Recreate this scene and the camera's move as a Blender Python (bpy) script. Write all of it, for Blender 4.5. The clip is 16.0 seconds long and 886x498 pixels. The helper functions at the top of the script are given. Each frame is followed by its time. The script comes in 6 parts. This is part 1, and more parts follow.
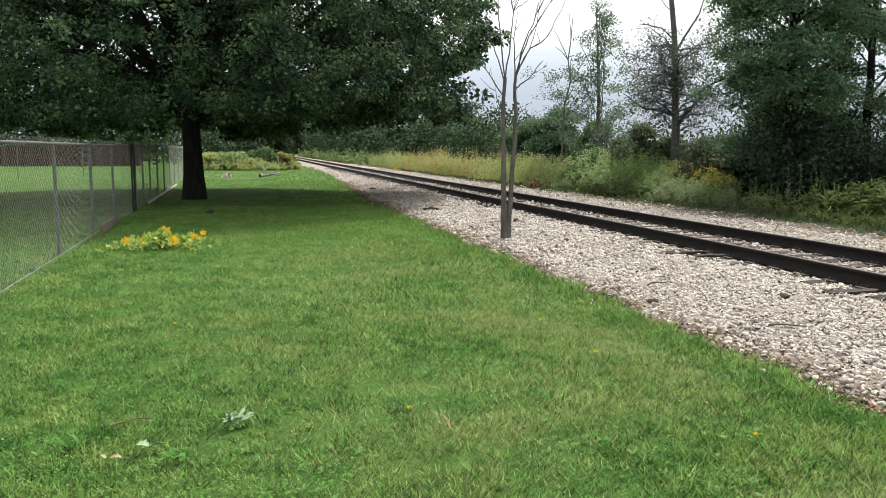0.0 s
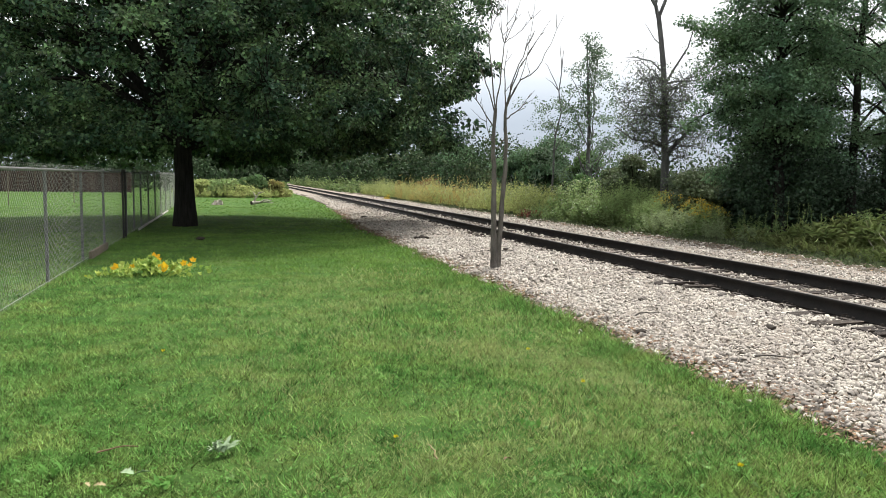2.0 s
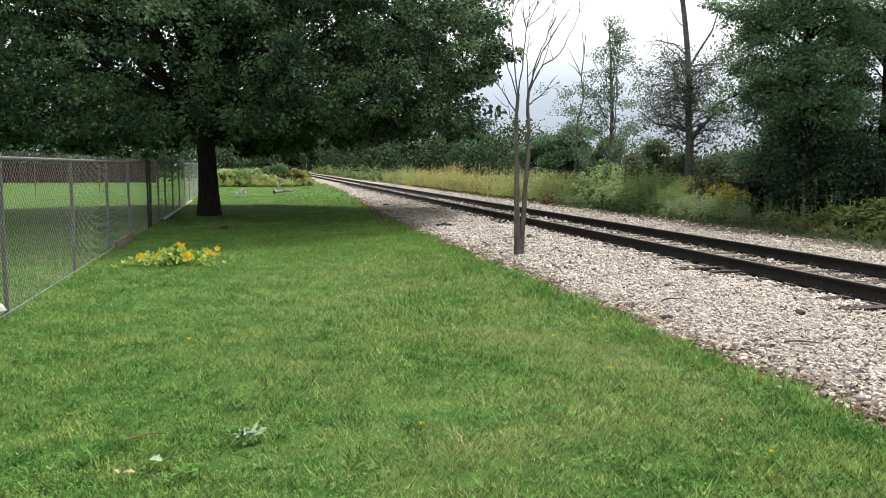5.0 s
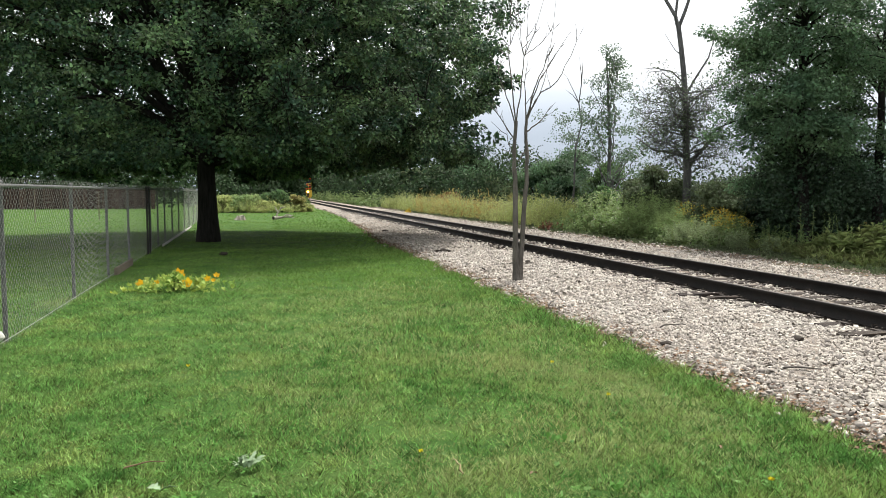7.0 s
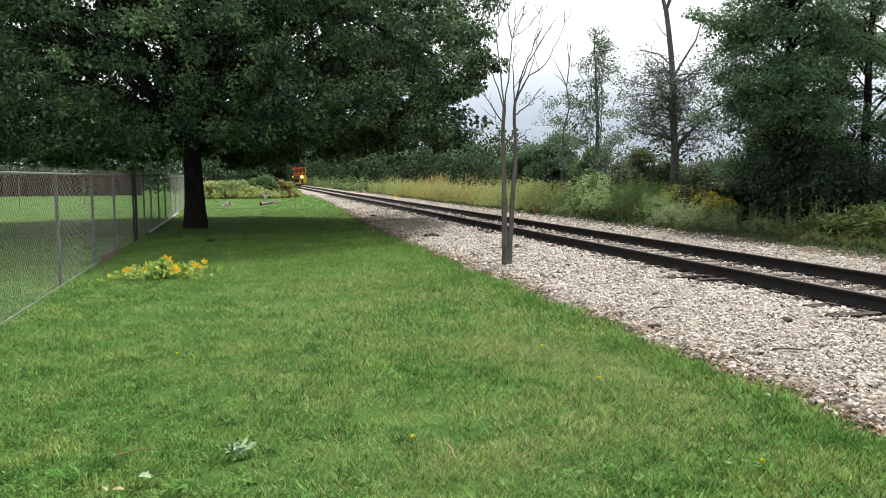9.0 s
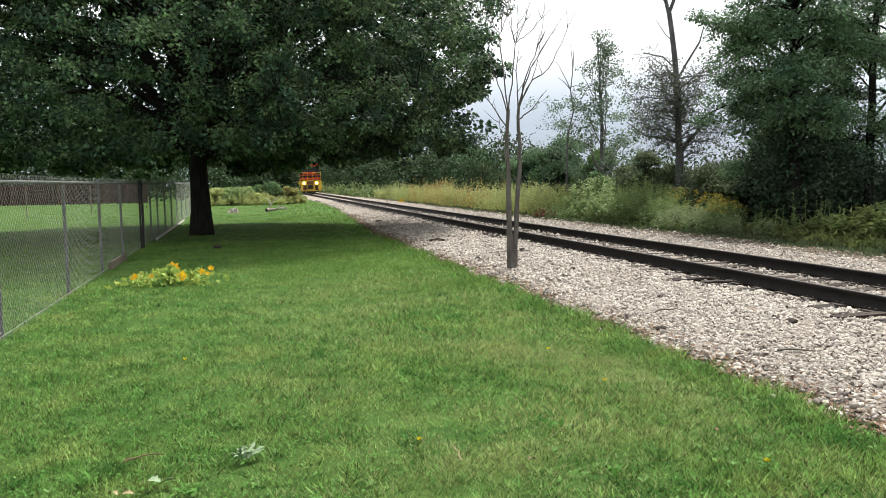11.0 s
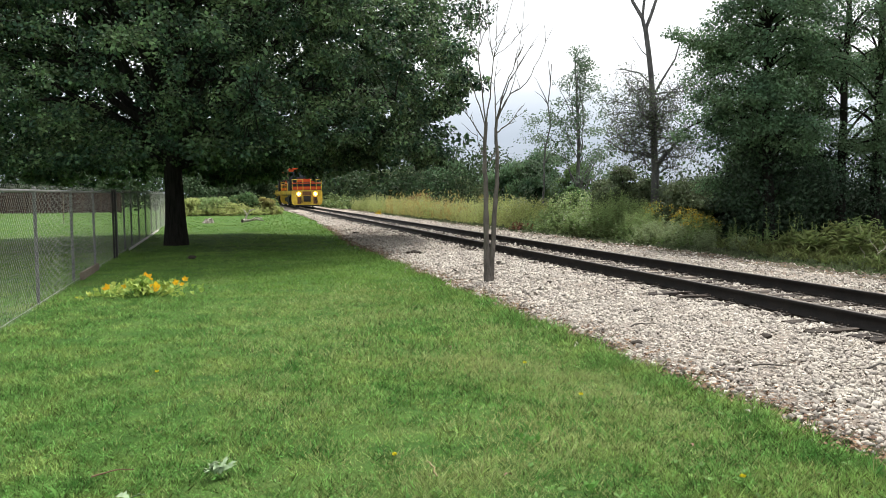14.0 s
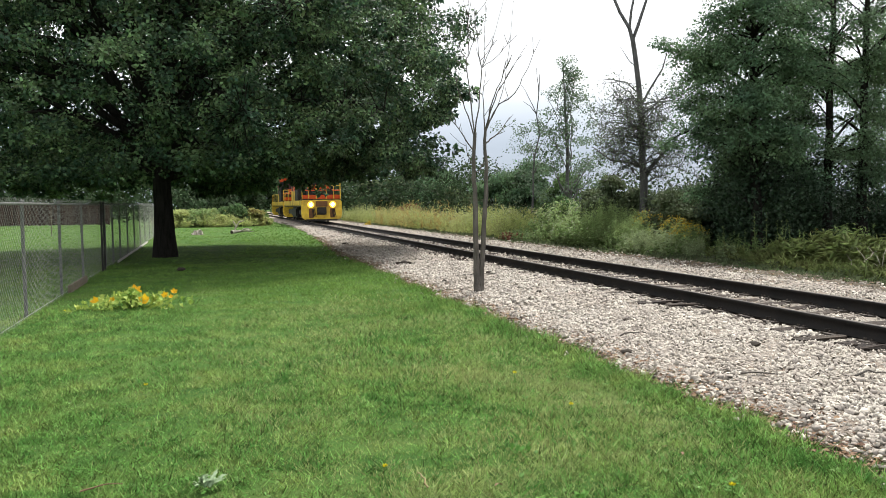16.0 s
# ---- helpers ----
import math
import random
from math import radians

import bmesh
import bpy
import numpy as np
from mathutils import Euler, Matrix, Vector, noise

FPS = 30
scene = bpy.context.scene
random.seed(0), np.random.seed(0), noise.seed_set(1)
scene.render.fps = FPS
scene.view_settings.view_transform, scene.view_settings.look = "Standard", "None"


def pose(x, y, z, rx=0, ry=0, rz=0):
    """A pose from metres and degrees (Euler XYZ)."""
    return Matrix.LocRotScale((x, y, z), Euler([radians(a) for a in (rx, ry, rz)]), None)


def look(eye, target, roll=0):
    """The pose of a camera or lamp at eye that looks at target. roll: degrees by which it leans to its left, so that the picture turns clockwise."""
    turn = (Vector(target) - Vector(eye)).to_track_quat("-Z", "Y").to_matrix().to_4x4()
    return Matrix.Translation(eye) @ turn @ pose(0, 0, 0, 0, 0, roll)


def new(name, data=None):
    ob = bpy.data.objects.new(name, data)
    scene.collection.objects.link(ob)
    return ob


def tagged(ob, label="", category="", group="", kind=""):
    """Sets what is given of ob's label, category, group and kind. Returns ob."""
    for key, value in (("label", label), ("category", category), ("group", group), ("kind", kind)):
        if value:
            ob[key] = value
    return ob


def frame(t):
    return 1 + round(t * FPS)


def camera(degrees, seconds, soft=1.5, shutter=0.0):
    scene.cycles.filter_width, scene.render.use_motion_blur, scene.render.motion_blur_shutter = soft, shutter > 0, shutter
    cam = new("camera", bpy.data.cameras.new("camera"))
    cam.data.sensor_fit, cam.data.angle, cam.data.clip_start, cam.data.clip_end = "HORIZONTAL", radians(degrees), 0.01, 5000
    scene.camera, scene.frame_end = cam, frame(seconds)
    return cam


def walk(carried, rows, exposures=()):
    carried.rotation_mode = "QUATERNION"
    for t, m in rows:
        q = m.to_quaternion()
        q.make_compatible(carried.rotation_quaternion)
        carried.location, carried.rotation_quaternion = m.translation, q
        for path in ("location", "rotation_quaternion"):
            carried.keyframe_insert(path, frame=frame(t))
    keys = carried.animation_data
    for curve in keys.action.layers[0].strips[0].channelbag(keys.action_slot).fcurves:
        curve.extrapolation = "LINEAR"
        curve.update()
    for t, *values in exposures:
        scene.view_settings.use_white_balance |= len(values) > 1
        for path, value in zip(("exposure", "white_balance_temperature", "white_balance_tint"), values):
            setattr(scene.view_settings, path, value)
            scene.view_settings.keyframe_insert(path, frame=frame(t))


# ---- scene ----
cam = camera(56.8, 16.0, soft=0.85)
PATH = [
    (0.0, pose(-0.002, 0.025, 1.684, 83.039, 0.031, 0.955)),
    (0.5, pose(0.001, 0.001, 1.684, 83.358, -0.549, 0.863)),
    (1.0, pose(0.004, 0.012, 1.685, 83.788, -0.663, 0.564)),
    (1.5, pose(0.011, -0.006, 1.691, 84.642, -0.541, 0.375)),
    (2.0, pose(0.020, -0.015, 1.693, 85.039, -0.457, 0.383)),
    (2.5, pose(0.028, 0.002, 1.687, 84.824, -0.206, 0.444)),
    (3.0, pose(0.031, -0.006, 1.683, 84.263, 0.069, 0.641)),
    (3.5, pose(0.010, 0.015, 1.677, 83.573, 0.164, 1.102)),
    (4.0, pose(0.000, 0.028, 1.674, 83.542, 0.234, 1.607)),
    (6.5, pose(0.007, -0.003, 1.694, 85.768, 0.064, 1.962)),
    (7.0, pose(0.005, -0.008, 1.694, 85.952, 0.189, 1.803)),
    (7.5, pose(-0.003, 0.005, 1.693, 85.588, 0.144, 1.519)),
    (8.0, pose(-0.003, 0.006, 1.689, 85.187, 0.251, 1.093)),
    (8.5, pose(-0.008, 0.023, 1.686, 84.879, 0.468, 0.851)),
    (9.0, pose(-0.011, 0.023, 1.691, 84.866, 0.560, 0.950)),
    (11.5, pose(-0.000, -0.026, 1.690, 85.240, 1.175, 1.310)),
    (12.0, pose(-0.002, 0.007, 1.683, 84.676, 1.057, 1.170)),
    (12.5, pose(-0.003, 0.023, 1.691, 84.773, 0.270, 1.094)),
    (13.0, pose(-0.008, -0.008, 1.693, 85.227, 0.242, 0.854)),
    (13.5, pose(-0.009, 0.019, 1.692, 85.578, 0.474, 0.269)),
    (14.0, pose(-0.005, 0.013, 1.693, 86.043, 0.528, -0.281)),
    (14.5, pose(0.001, 0.008, 1.696, 86.485, 0.616, -0.709)),
    (15.0, pose(0.003, -0.013, 1.698, 86.852, 0.879, -0.984)),
    (15.5, pose(-0.000, 0.006, 1.699, 86.804, 0.915, -0.931)),
    (16.0, pose(-0.000, -0.000, 1.700, 86.730, 0.860, -1.000)),
]

walk(cam, PATH)

# ---------------------------------------------------------------- light
SUN_EL, SUN_AZ = 57.0, 32.0          # degrees; azimuth clockwise from +y


def build_world():
    w = bpy.data.worlds.new("overcast_sky")
    scene.world = w
    w.use_nodes = True
    nt = w.node_tree
    nt.nodes.clear()
    out = nt.nodes.new("ShaderNodeOutputWorld")
    bg = nt.nodes.new("ShaderNodeBackground")
    sky = nt.nodes.new("ShaderNodeTexSky")
    sky.sky_type = "NISHITA"
    sky.sun_disc = False
    sky.sun_elevation, sky.sun_rotation = radians(SUN_EL), radians(SUN_AZ)
    sky_dim = nt.nodes.new("ShaderNodeVectorMath")
    sky_dim.operation = "SCALE"
    sky_dim.inputs["Scale"].default_value = 0.10
    co = nt.nodes.new("ShaderNodeTexCoord")
    mp = nt.nodes.new("ShaderNodeMapping")
    mp.inputs["Scale"].default_value = (1.0, 1.0, 3.2)
    n1 = nt.nodes.new("ShaderNodeTexNoise")
    n1.inputs["Scale"].default_value = 2.3
    n1.inputs["Detail"].default_value = 5
    n1.inputs["Roughness"].default_value = 0.5
    sep = nt.nodes.new("ShaderNodeSeparateXYZ")
    up = nt.nodes.new("ShaderNodeMapRange")
    up.inputs["From Min"].default_value, up.inputs["From Max"].default_value = -0.05, 0.23
    add = nt.nodes.new("ShaderNodeMath")
    add.operation = "MULTIPLY_ADD"
    add.inputs[1].default_value = 0.45
    ramp = nt.nodes.new("ShaderNodeValToRGB")
    ramp.color_ramp.elements[0].position, ramp.color_ramp.elements[0].color = 0.25, (0.30, 0.36, 0.47, 1)
    ramp.color_ramp.elements[1].position, ramp.color_ramp.elements[1].color = 1.25 / 1.35, (0.98, 0.99, 1.0, 1)
    for at, c in ((0.60, (0.43, 0.49, 0.59, 1)), (0.78, (0.68, 0.73, 0.80, 1))):
        ramp.color_ramp.elements.new(at).color = c
    mix = nt.nodes.new("ShaderNodeMix")
    mix.data_type = "RGBA"
    mix.inputs["Factor"].default_value = 0.88
    lk = nt.links.new
    lk(co.outputs["Generated"], mp.inputs["Vector"])
    lk(mp.outputs["Vector"], n1.inputs["Vector"])
    lk(co.outputs["Generated"], sep.inputs["Vector"])
    lk(sep.outputs["Z"], up.inputs["Value"])
    lk(n1.outputs["Fac"], add.inputs[0])
    lk(up.outputs["Result"], add.inputs[2])
    lk(add.outputs["Value"], ramp.inputs["Fac"])
    lk(sky.outputs["Color"], sky_dim.inputs[0])
    lk(sky_dim.outputs["Vector"], mix.inputs["A"])
    lk(ramp.outputs["Color"], mix.inputs["B"])
    lk(mix.outputs["Result"], bg.inputs["Color"])
    bg.inputs["Strength"].default_value = 0.80
    lk(bg.outputs["Background"], out.inputs["Surface"])


build_world()
sun_data = bpy.data.lights.new("sun", "SUN")
sun_data.energy, sun_data.angle, sun_data.color = 3.4, radians(9), (1.0, 0.96, 0.90)
sun = new("sun", sun_data)
_a, _e = radians(SUN_AZ), radians(SUN_EL)
sun.matrix_world = look((40 * math.sin(_a) * math.cos(_e), 40 * math.cos(_a) * math.cos(_e), 40 * math.sin(_e)), (0, 0, 0))
scene.view_settings.exposure = 0.75

# ---------------------------------------------------------------- materials


def material(name, c1, c2, scale=3.0, rough=0.8, metal=0.0, bump=0.3, fine=40.0, rand=0.0, island=0.0,
             c3=None, trans=0.0, stretch=(1, 1, 1), spec=0.3, bump_dist=0.01, patch=(0.33, 0.67)):
    """Two colours mixed by coarse noise, darkened by fine noise, with bump; optional third colour in blotches."""
    m = bpy.data.materials.new(name)
    m.use_nodes = True
    nt = m.node_tree
    lk = nt.links.new
    b = nt.nodes["Principled BSDF"]
    b.inputs["Roughness"].default_value = rough
    b.inputs["Metallic"].default_value = metal
    b.inputs["Specular IOR Level"].default_value = spec
    co = nt.nodes.new("ShaderNodeTexCoord")
    mp = nt.nodes.new("ShaderNodeMapping")
    mp.inputs["Scale"].default_value = stretch
    lk(co.outputs["Object"], mp.inputs["Vector"])

    def noise_node(s, d, r=0.6):
        n = nt.nodes.new("ShaderNodeTexNoise")
        n.inputs["Scale"].default_value, n.inputs["Detail"].default_value, n.inputs["Roughness"].default_value = s, d, r
        lk(mp.outputs["Vector"], n.inputs["Vector"])
        return n

    def contrast(sock, lo, hi):
        r = nt.nodes.new("ShaderNodeMapRange")
        r.inputs["From Min"].default_value, r.inputs["From Max"].default_value = lo, hi
        lk(sock, r.inputs["Value"])
        return r.outputs["Result"]

    def mixed(fac, a, c, mode="MIX"):
        x = nt.nodes.new("ShaderNodeMix")
        x.data_type, x.blend_type = "RGBA", mode
        if isinstance(fac, float):
            x.inputs["Factor"].default_value = fac
        else:
            lk(fac, x.inputs["Factor"])
        for s, v in (("A", a), ("B", c)):
            if isinstance(v, tuple):
                x.inputs[s].default_value = (*v, 1)
            else:
                lk(v, x.inputs[s])
        return x.outputs["Result"]

    coarse = noise_node(scale, 4)
    tiny = noise_node(fine, 6, 0.7)
    col = mixed(contrast(coarse.outputs["Fac"], *patch), c1, c2)
    if c3:
        third = noise_node(scale * 0.37, 3)
        col = mixed(contrast(third.outputs["Fac"], 0.47, 0.68), col, c3)
    dark = mixed(contrast(tiny.outputs["Fac"], 0.25, 0.75), (0.62, 0.62, 0.62), (1.25, 1.25, 1.25))
    col = mixed(0.8, col, dark, "MULTIPLY")
    if rand or island:
        info = nt.nodes.new("ShaderNodeObjectInfo") if rand else nt.nodes.new("ShaderNodeNewGeometry")
        v = nt.nodes.new("ShaderNodeMapRange")
        k = rand or island
        v.inputs["To Min"].default_value, v.inputs["To Max"].default_value = 1 - k, 1 + k
        lk(info.outputs["Random"] if rand else info.outputs["Random Per Island"], v.inputs["Value"])
        hsv = nt.nodes.new("ShaderNodeHueSaturation")
        lk(col, hsv.inputs["Color"])
        lk(v.outputs["Result"], hsv.inputs["Value"])
        h = nt.nodes.new("ShaderNodeMapRange")
        h.inputs["To Min"].default_value, h.inputs["To Max"].default_value = 0.5 - 0.028 * k, 0.5 + 0.028 * k
        lk(info.outputs["Random"] if rand else info.outputs["Random Per Island"], h.inputs["Value"])
        lk(h.outputs["Result"], hsv.inputs["Hue"])
        col = hsv.outputs["Color"]
    lk(col, b.inputs["Base Color"])
    if bump:
        bp = nt.nodes.new("ShaderNodeBump")
        bp.inputs["Strength"].default_value, bp.inputs["Distance"].default_value = bump, bump_dist
        lk(tiny.outputs["Fac"], bp.inputs["Height"])
        lk(bp.outputs["Normal"], b.inputs["Normal"])
    if trans:
        t = nt.nodes.new("ShaderNodeBsdfTranslucent")
        lk(col, t.inputs["Color"])
        ms = nt.nodes.new("ShaderNodeMixShader")
        ms.inputs[0].default_value = trans
        lk(b.outputs["BSDF"], ms.inputs[1])
        lk(t.outputs["BSDF"], ms.inputs[2])
        lk(ms.outputs["Shader"], nt.nodes["Material Output"].inputs["Surface"])
    return m


def glow(name, colour, strength):
    m = bpy.data.materials.new(name)
    m.use_nodes = True
    b = m.node_tree.nodes["Principled BSDF"]
    b.inputs["Base Color"].default_value = (*colour, 1)
    b.inputs["Emission Color"].default_value = (*colour, 1)
    b.inputs["Emission Strength"].default_value = strength
    return m


M_GROUND = material("lawn_soil", (0.040, 0.098, 0.020), (0.080, 0.160, 0.034), 2.2, 0.95, fine=45, c3=(0.108, 0.165, 0.044), bump=0.8, bump_dist=0.03, spec=0.1)
M_GRASS = material("grass_blade", (0.057, 0.155, 0.030), (0.215, 0.355, 0.098), 4.5, 0.7, fine=16, island=0.8, c3=(0.27, 0.365, 0.105), trans=0.3, bump=0, spec=0.1)
M_GRASS_DRY = material("dry_grass_blade", (0.23, 0.310, 0.100), (0.38, 0.430, 0.185), 1.3, 0.7, fine=9, island=0.5, c3=(0.40, 0.42, 0.17), trans=0.3, bump=0, spec=0.1)
M_GRASS_FAR = material("even_grass_blade", (0.105, 0.210, 0.042), (0.185, 0.300, 0.072), 1.5, 0.7, fine=9, island=0.3, c3=(0.20, 0.31, 0.075), trans=0.3, bump=0, spec=0.1)
M_CLOVER = material("clover_leaf", (0.080, 0.200, 0.040), (0.145, 0.285, 0.066), 2, 0.8, fine=30, island=0.3, trans=0.25, bump=0, spec=0.1)
M_ROSETTE = material("rosette_leaf", (0.105, 0.225, 0.050), (0.19, 0.325, 0.095), 2, 0.7, fine=30, island=0.35, trans=0.3, bump=0, spec=0.25)
M_BALLAST = material("ballast_bed", (0.40, 0.36, 0.31), (0.30, 0.255, 0.21), 2.2, 0.95, fine=26, c3=(0.26, 0.20, 0.155), bump=1.0, bump_dist=0.05)
M_VERGE = material("dirty_verge", (0.075, 0.058, 0.042), (0.14, 0.115, 0.082), 1.6, 0.95, fine=22, c3=(0.095, 0.090, 0.045), bump=1.0, bump_dist=0.05)
M_FLOOR = material("littered_earth", (0.040, 0.040, 0.022), (0.075, 0.070, 0.036), 1.4, 0.95, fine=22, c3=(0.055, 0.070, 0.028), bump=1.0, bump_dist=0.05)
M_STONE = material("ballast_stone", (0.455, 0.42, 0.368), (0.375, 0.335, 0.29), 0.9, 0.95, fine=30, island=0.36, bump=0.4)
M_RAIL = material("rail_steel", (0.010, 0.0095, 0.009), (0.020, 0.017, 0.015), 5, 0.7, 0.0, fine=50, bump=0.3, spec=0.2)
M_RAILTOP = material("worn_rail_head", (0.085, 0.072, 0.064), (0.055, 0.045, 0.039), 3, 0.5, 0.3, fine=30, bump=0.1)
M_PLATE = material("rusty_plate", (0.040, 0.033, 0.028), (0.075, 0.062, 0.052), 9, 0.8, 0.0, fine=60)
M_TIE = material("creosoted_wood", (0.022, 0.019, 0.017), (0.085, 0.066, 0.053), 4, 0.9, fine=70, rand=0.45, stretch=(1, 6, 6), bump=0.8)
M_BARK = material("dark_bark", (0.015, 0.014, 0.012), (0.036, 0.033, 0.029), 3, 0.95, fine=26, stretch=(4, 4, 0.6), bump=1.0, bump_dist=0.03, spec=0.1)
M_BARK_GREY = material("grey_bark", (0.100, 0.098, 0.100), (0.175, 0.170, 0.172), 3, 0.9, fine=30, stretch=(3, 3, 0.7), bump=0.7, bump_dist=0.02)
M_BARK_SAP = material("sapling_bark", (0.066, 0.060, 0.053), (0.150, 0.135, 0.118), 6, 0.9, fine=50, stretch=(2, 2, 0.6), bump=0.6)
# Wide colour patches paint lit clumps among darker, shaded maple leaves
M_MAPLE = material("maple_leaf_lit_patches", (0.034, 0.074, 0.040), (0.215, 0.315, 0.135), 1.1, 0.55, fine=4, island=0.7, trans=0.34, bump=0, spec=0.2, patch=(0.44, 0.70))
M_OAKY = material("mixed_leaf", (0.066, 0.135, 0.076), (0.170, 0.270, 0.132), 0.7, 0.55, fine=4, island=0.45, trans=0.42, bump=0, spec=0.25)
# Canopy shade painted into the leaf colour, for growth low under the trees
M_SHADELEAF = material("shaded_understory_leaf", (0.030, 0.056, 0.034), (0.060, 0.096, 0.052), 0.7, 0.6, fine=4, island=0.5, trans=0.25, bump=0, spec=0.2)
M_LEAF_LIGHT = material("light_leaf", (0.098, 0.172, 0.092), (0.195, 0.290, 0.150), 0.6, 0.6, fine=4, island=0.4, trans=0.45, bump=0, spec=0.3)
M_POPLAR = material("poplar_leaf", (0.110, 0.172, 0.110), (0.170, 0.235, 0.150), 0.8, 0.5, fine=5, island=0.4, trans=0.5, bump=0)
M_WILLOW = material("grey_leaf", (0.125, 0.165, 0.105), (0.175, 0.215, 0.140), 0.8, 0.6, fine=5, island=0.4, trans=0.3, bump=0)
M_BUSH = material("bush_leaf", (0.085, 0.160, 0.060), (0.150, 0.225, 0.088), 0.7, 0.6, fine=5, island=0.4, trans=0.45, bump=0)
M_FARLEAF = material("far_wood_leaf", (0.030, 0.056, 0.027), (0.056, 0.086, 0.040), 0.2, 0.7, fine=3, island=0.5, trans=0.3, bump=0, spec=0.1)
M_WEED = material("weed_green", (0.125, 0.200, 0.070), (0.240, 0.305, 0.120), 0.5, 0.65, fine=6, island=0.4, trans=0.5, bump=0)
M_REED = material("reed_green", (0.19, 0.25, 0.090), (0.32, 0.36, 0.150), 0.5, 0.6, fine=6, island=0.4, trans=0.45, bump=0)
M_GREYWEED = material("greyish_weed", (0.24, 0.31, 0.155), (0.36, 0.42, 0.235), 0.8, 0.6, fine=5, island=0.4, trans=0.45, bump=0)
M_FEATHER = material("feathery_green", (0.22, 0.32, 0.125), (0.38, 0.47, 0.20), 0.5, 0.65, fine=6, island=0.4, trans=0.45, bump=0)
M_WEED_PALE = material("weed_pale", (0.33, 0.40, 0.14), (0.50, 0.52, 0.22), 0.5, 0.7, fine=6, island=0.4, trans=0.5, bump=0)
M_DRY = material("dry_grass", (0.43, 0.32, 0.115), (0.50, 0.40, 0.16), 0.4, 0.8, fine=6, island=0.4, trans=0.4, bump=0)
M_TAWNY = material("tawny_leaf", (0.27, 0.21, 0.08), (0.34, 0.36, 0.13), 1.2, 0.8, fine=6, island=0.5, trans=0.35, bump=0)
M_FIELD = material("dry_field", (0.36, 0.29, 0.10), (0.28, 0.26, 0.09), 0.3, 0.95, fine=6, bump=0.6, bump_dist=0.1)
M_GOLD = material("goldenrod_bloom", (0.56, 0.42, 0.05), (0.46, 0.34, 0.05), 2, 0.8, fine=20, island=0.35, trans=0.2, bump=0)
M_WHITEBLOOM = material("white_bloom", (0.50, 0.52, 0.40), (0.38, 0.42, 0.29), 2, 0.8, fine=20, island=0.3, trans=0.2, bump=0)
M_REDWEED = material("red_weed", (0.16, 0.055, 0.035), (0.20, 0.10, 0.05), 2, 0.8, fine=20, island=0.4, trans=0.2, bump=0)
M_GALV = material("galvanised_steel", (0.075, 0.076, 0.075), (0.125, 0.126, 0.124), 4, 0.6, 0.15, fine=60, bump=0.15)
M_WIRE = material("galvanised_wire", (0.27, 0.275, 0.25), (0.38, 0.385, 0.355), 3, 0.6, 0.0, fine=50, bump=0)
M_PIPE = material("dull_pipe", (0.12, 0.125, 0.12), (0.19, 0.19, 0.185), 3, 0.6, 0.0, fine=40, bump=0.1)
M_POSTDARK = material("weathered_post", (0.022, 0.021, 0.021), (0.045, 0.042, 0.040), 4, 0.8, 0.1, fine=40)
M_BOARD = material("weathered_board", (0.13, 0.105, 0.08), (0.21, 0.175, 0.135), 4, 0.9, fine=50, stretch=(1, 1, 8))
M_CURB = material("pale_edging", (0.55, 0.54, 0.50), (0.45, 0.43, 0.39), 4, 0.9, fine=40)
M_PETAL = material("squash_petal", (0.78, 0.42, 0.015), (0.84, 0.55, 0.03), 12, 0.6, fine=60, island=0.1, trans=0.3, bump=0)
M_SQUASH = material("squash_leaf", (0.22, 0.38, 0.075), (0.50, 0.56, 0.13), 5, 0.6, fine=30, island=0.3, trans=0.3, bump=0.2)
M_DEADWOOD = material("dead_wood", (0.32, 0.28, 0.24), (0.50, 0.46, 0.40), 5, 0.9, fine=40, stretch=(1, 1, 1), bump=0.6)
M_DIRT = material("dark_dirt", (0.035, 0.028, 0.022), (0.06, 0.05, 0.04), 6, 0.95, fine=40)
M_DRYLEAF = material("dry_leaf", (0.32, 0.27, 0.15), (0.25, 0.19, 0.09), 9, 0.8, fine=60, island=0.25, bump=0.2)
M_YELLOW = material("loco_yellow", (0.78, 0.56, 0.06), (0.55, 0.36, 0.045), 2.2, 0.45, fine=9, bump=0.05, c3=(0.30, 0.18, 0.035))
M_ORANGE = material("loco_orange", (0.62, 0.085, 0.012), (0.50, 0.065, 0.012), 1.5, 0.45, fine=12, bump=0.05)
M_BRACKET = material("stained_steel", (0.20, 0.085, 0.03), (0.12, 0.06, 0.03), 4, 0.7, fine=30)
M_BLACK = material("loco_black", (0.012, 0.012, 0.012), (0.03, 0.027, 0.024), 2, 0.6, fine=20, bump=0.1)
M_GLASS = material("cab_glass", (0.02, 0.025, 0.03), (0.03, 0.035, 0.04), 1, 0.08, fine=3, bump=0, spec=0.6)
M_LAMP = glow("lit_headlight", (1.0, 0.78, 0.36), 14.0)
# Amber emission that imitates the glare halo round a headlight
M_HALO = glow("headlight_halo", (1.0, 0.50, 0.06), 1.3)
M_DANDELION = material("dandelion_bloom", (0.80, 0.70, 0.03), (0.74, 0.62, 0.03), 9, 0.7, fine=50, bump=0)
M_THISTLE = material("thistle_leaf", (0.20, 0.30, 0.16), (0.30, 0.38, 0.23), 9, 0.7, fine=50, bump=0.1)
M_LITTER = material("leaf_litter", (0.15, 0.090, 0.058), (0.26, 0.165, 0.105), 3, 0.9, fine=40, island=0.5, bump=0)
M_OLIVE = material("olive_leaf", (0.098, 0.136, 0.070), (0.165, 0.200, 0.100), 0.7, 0.7, fine=5, island=0.4, trans=0.35, bump=0)
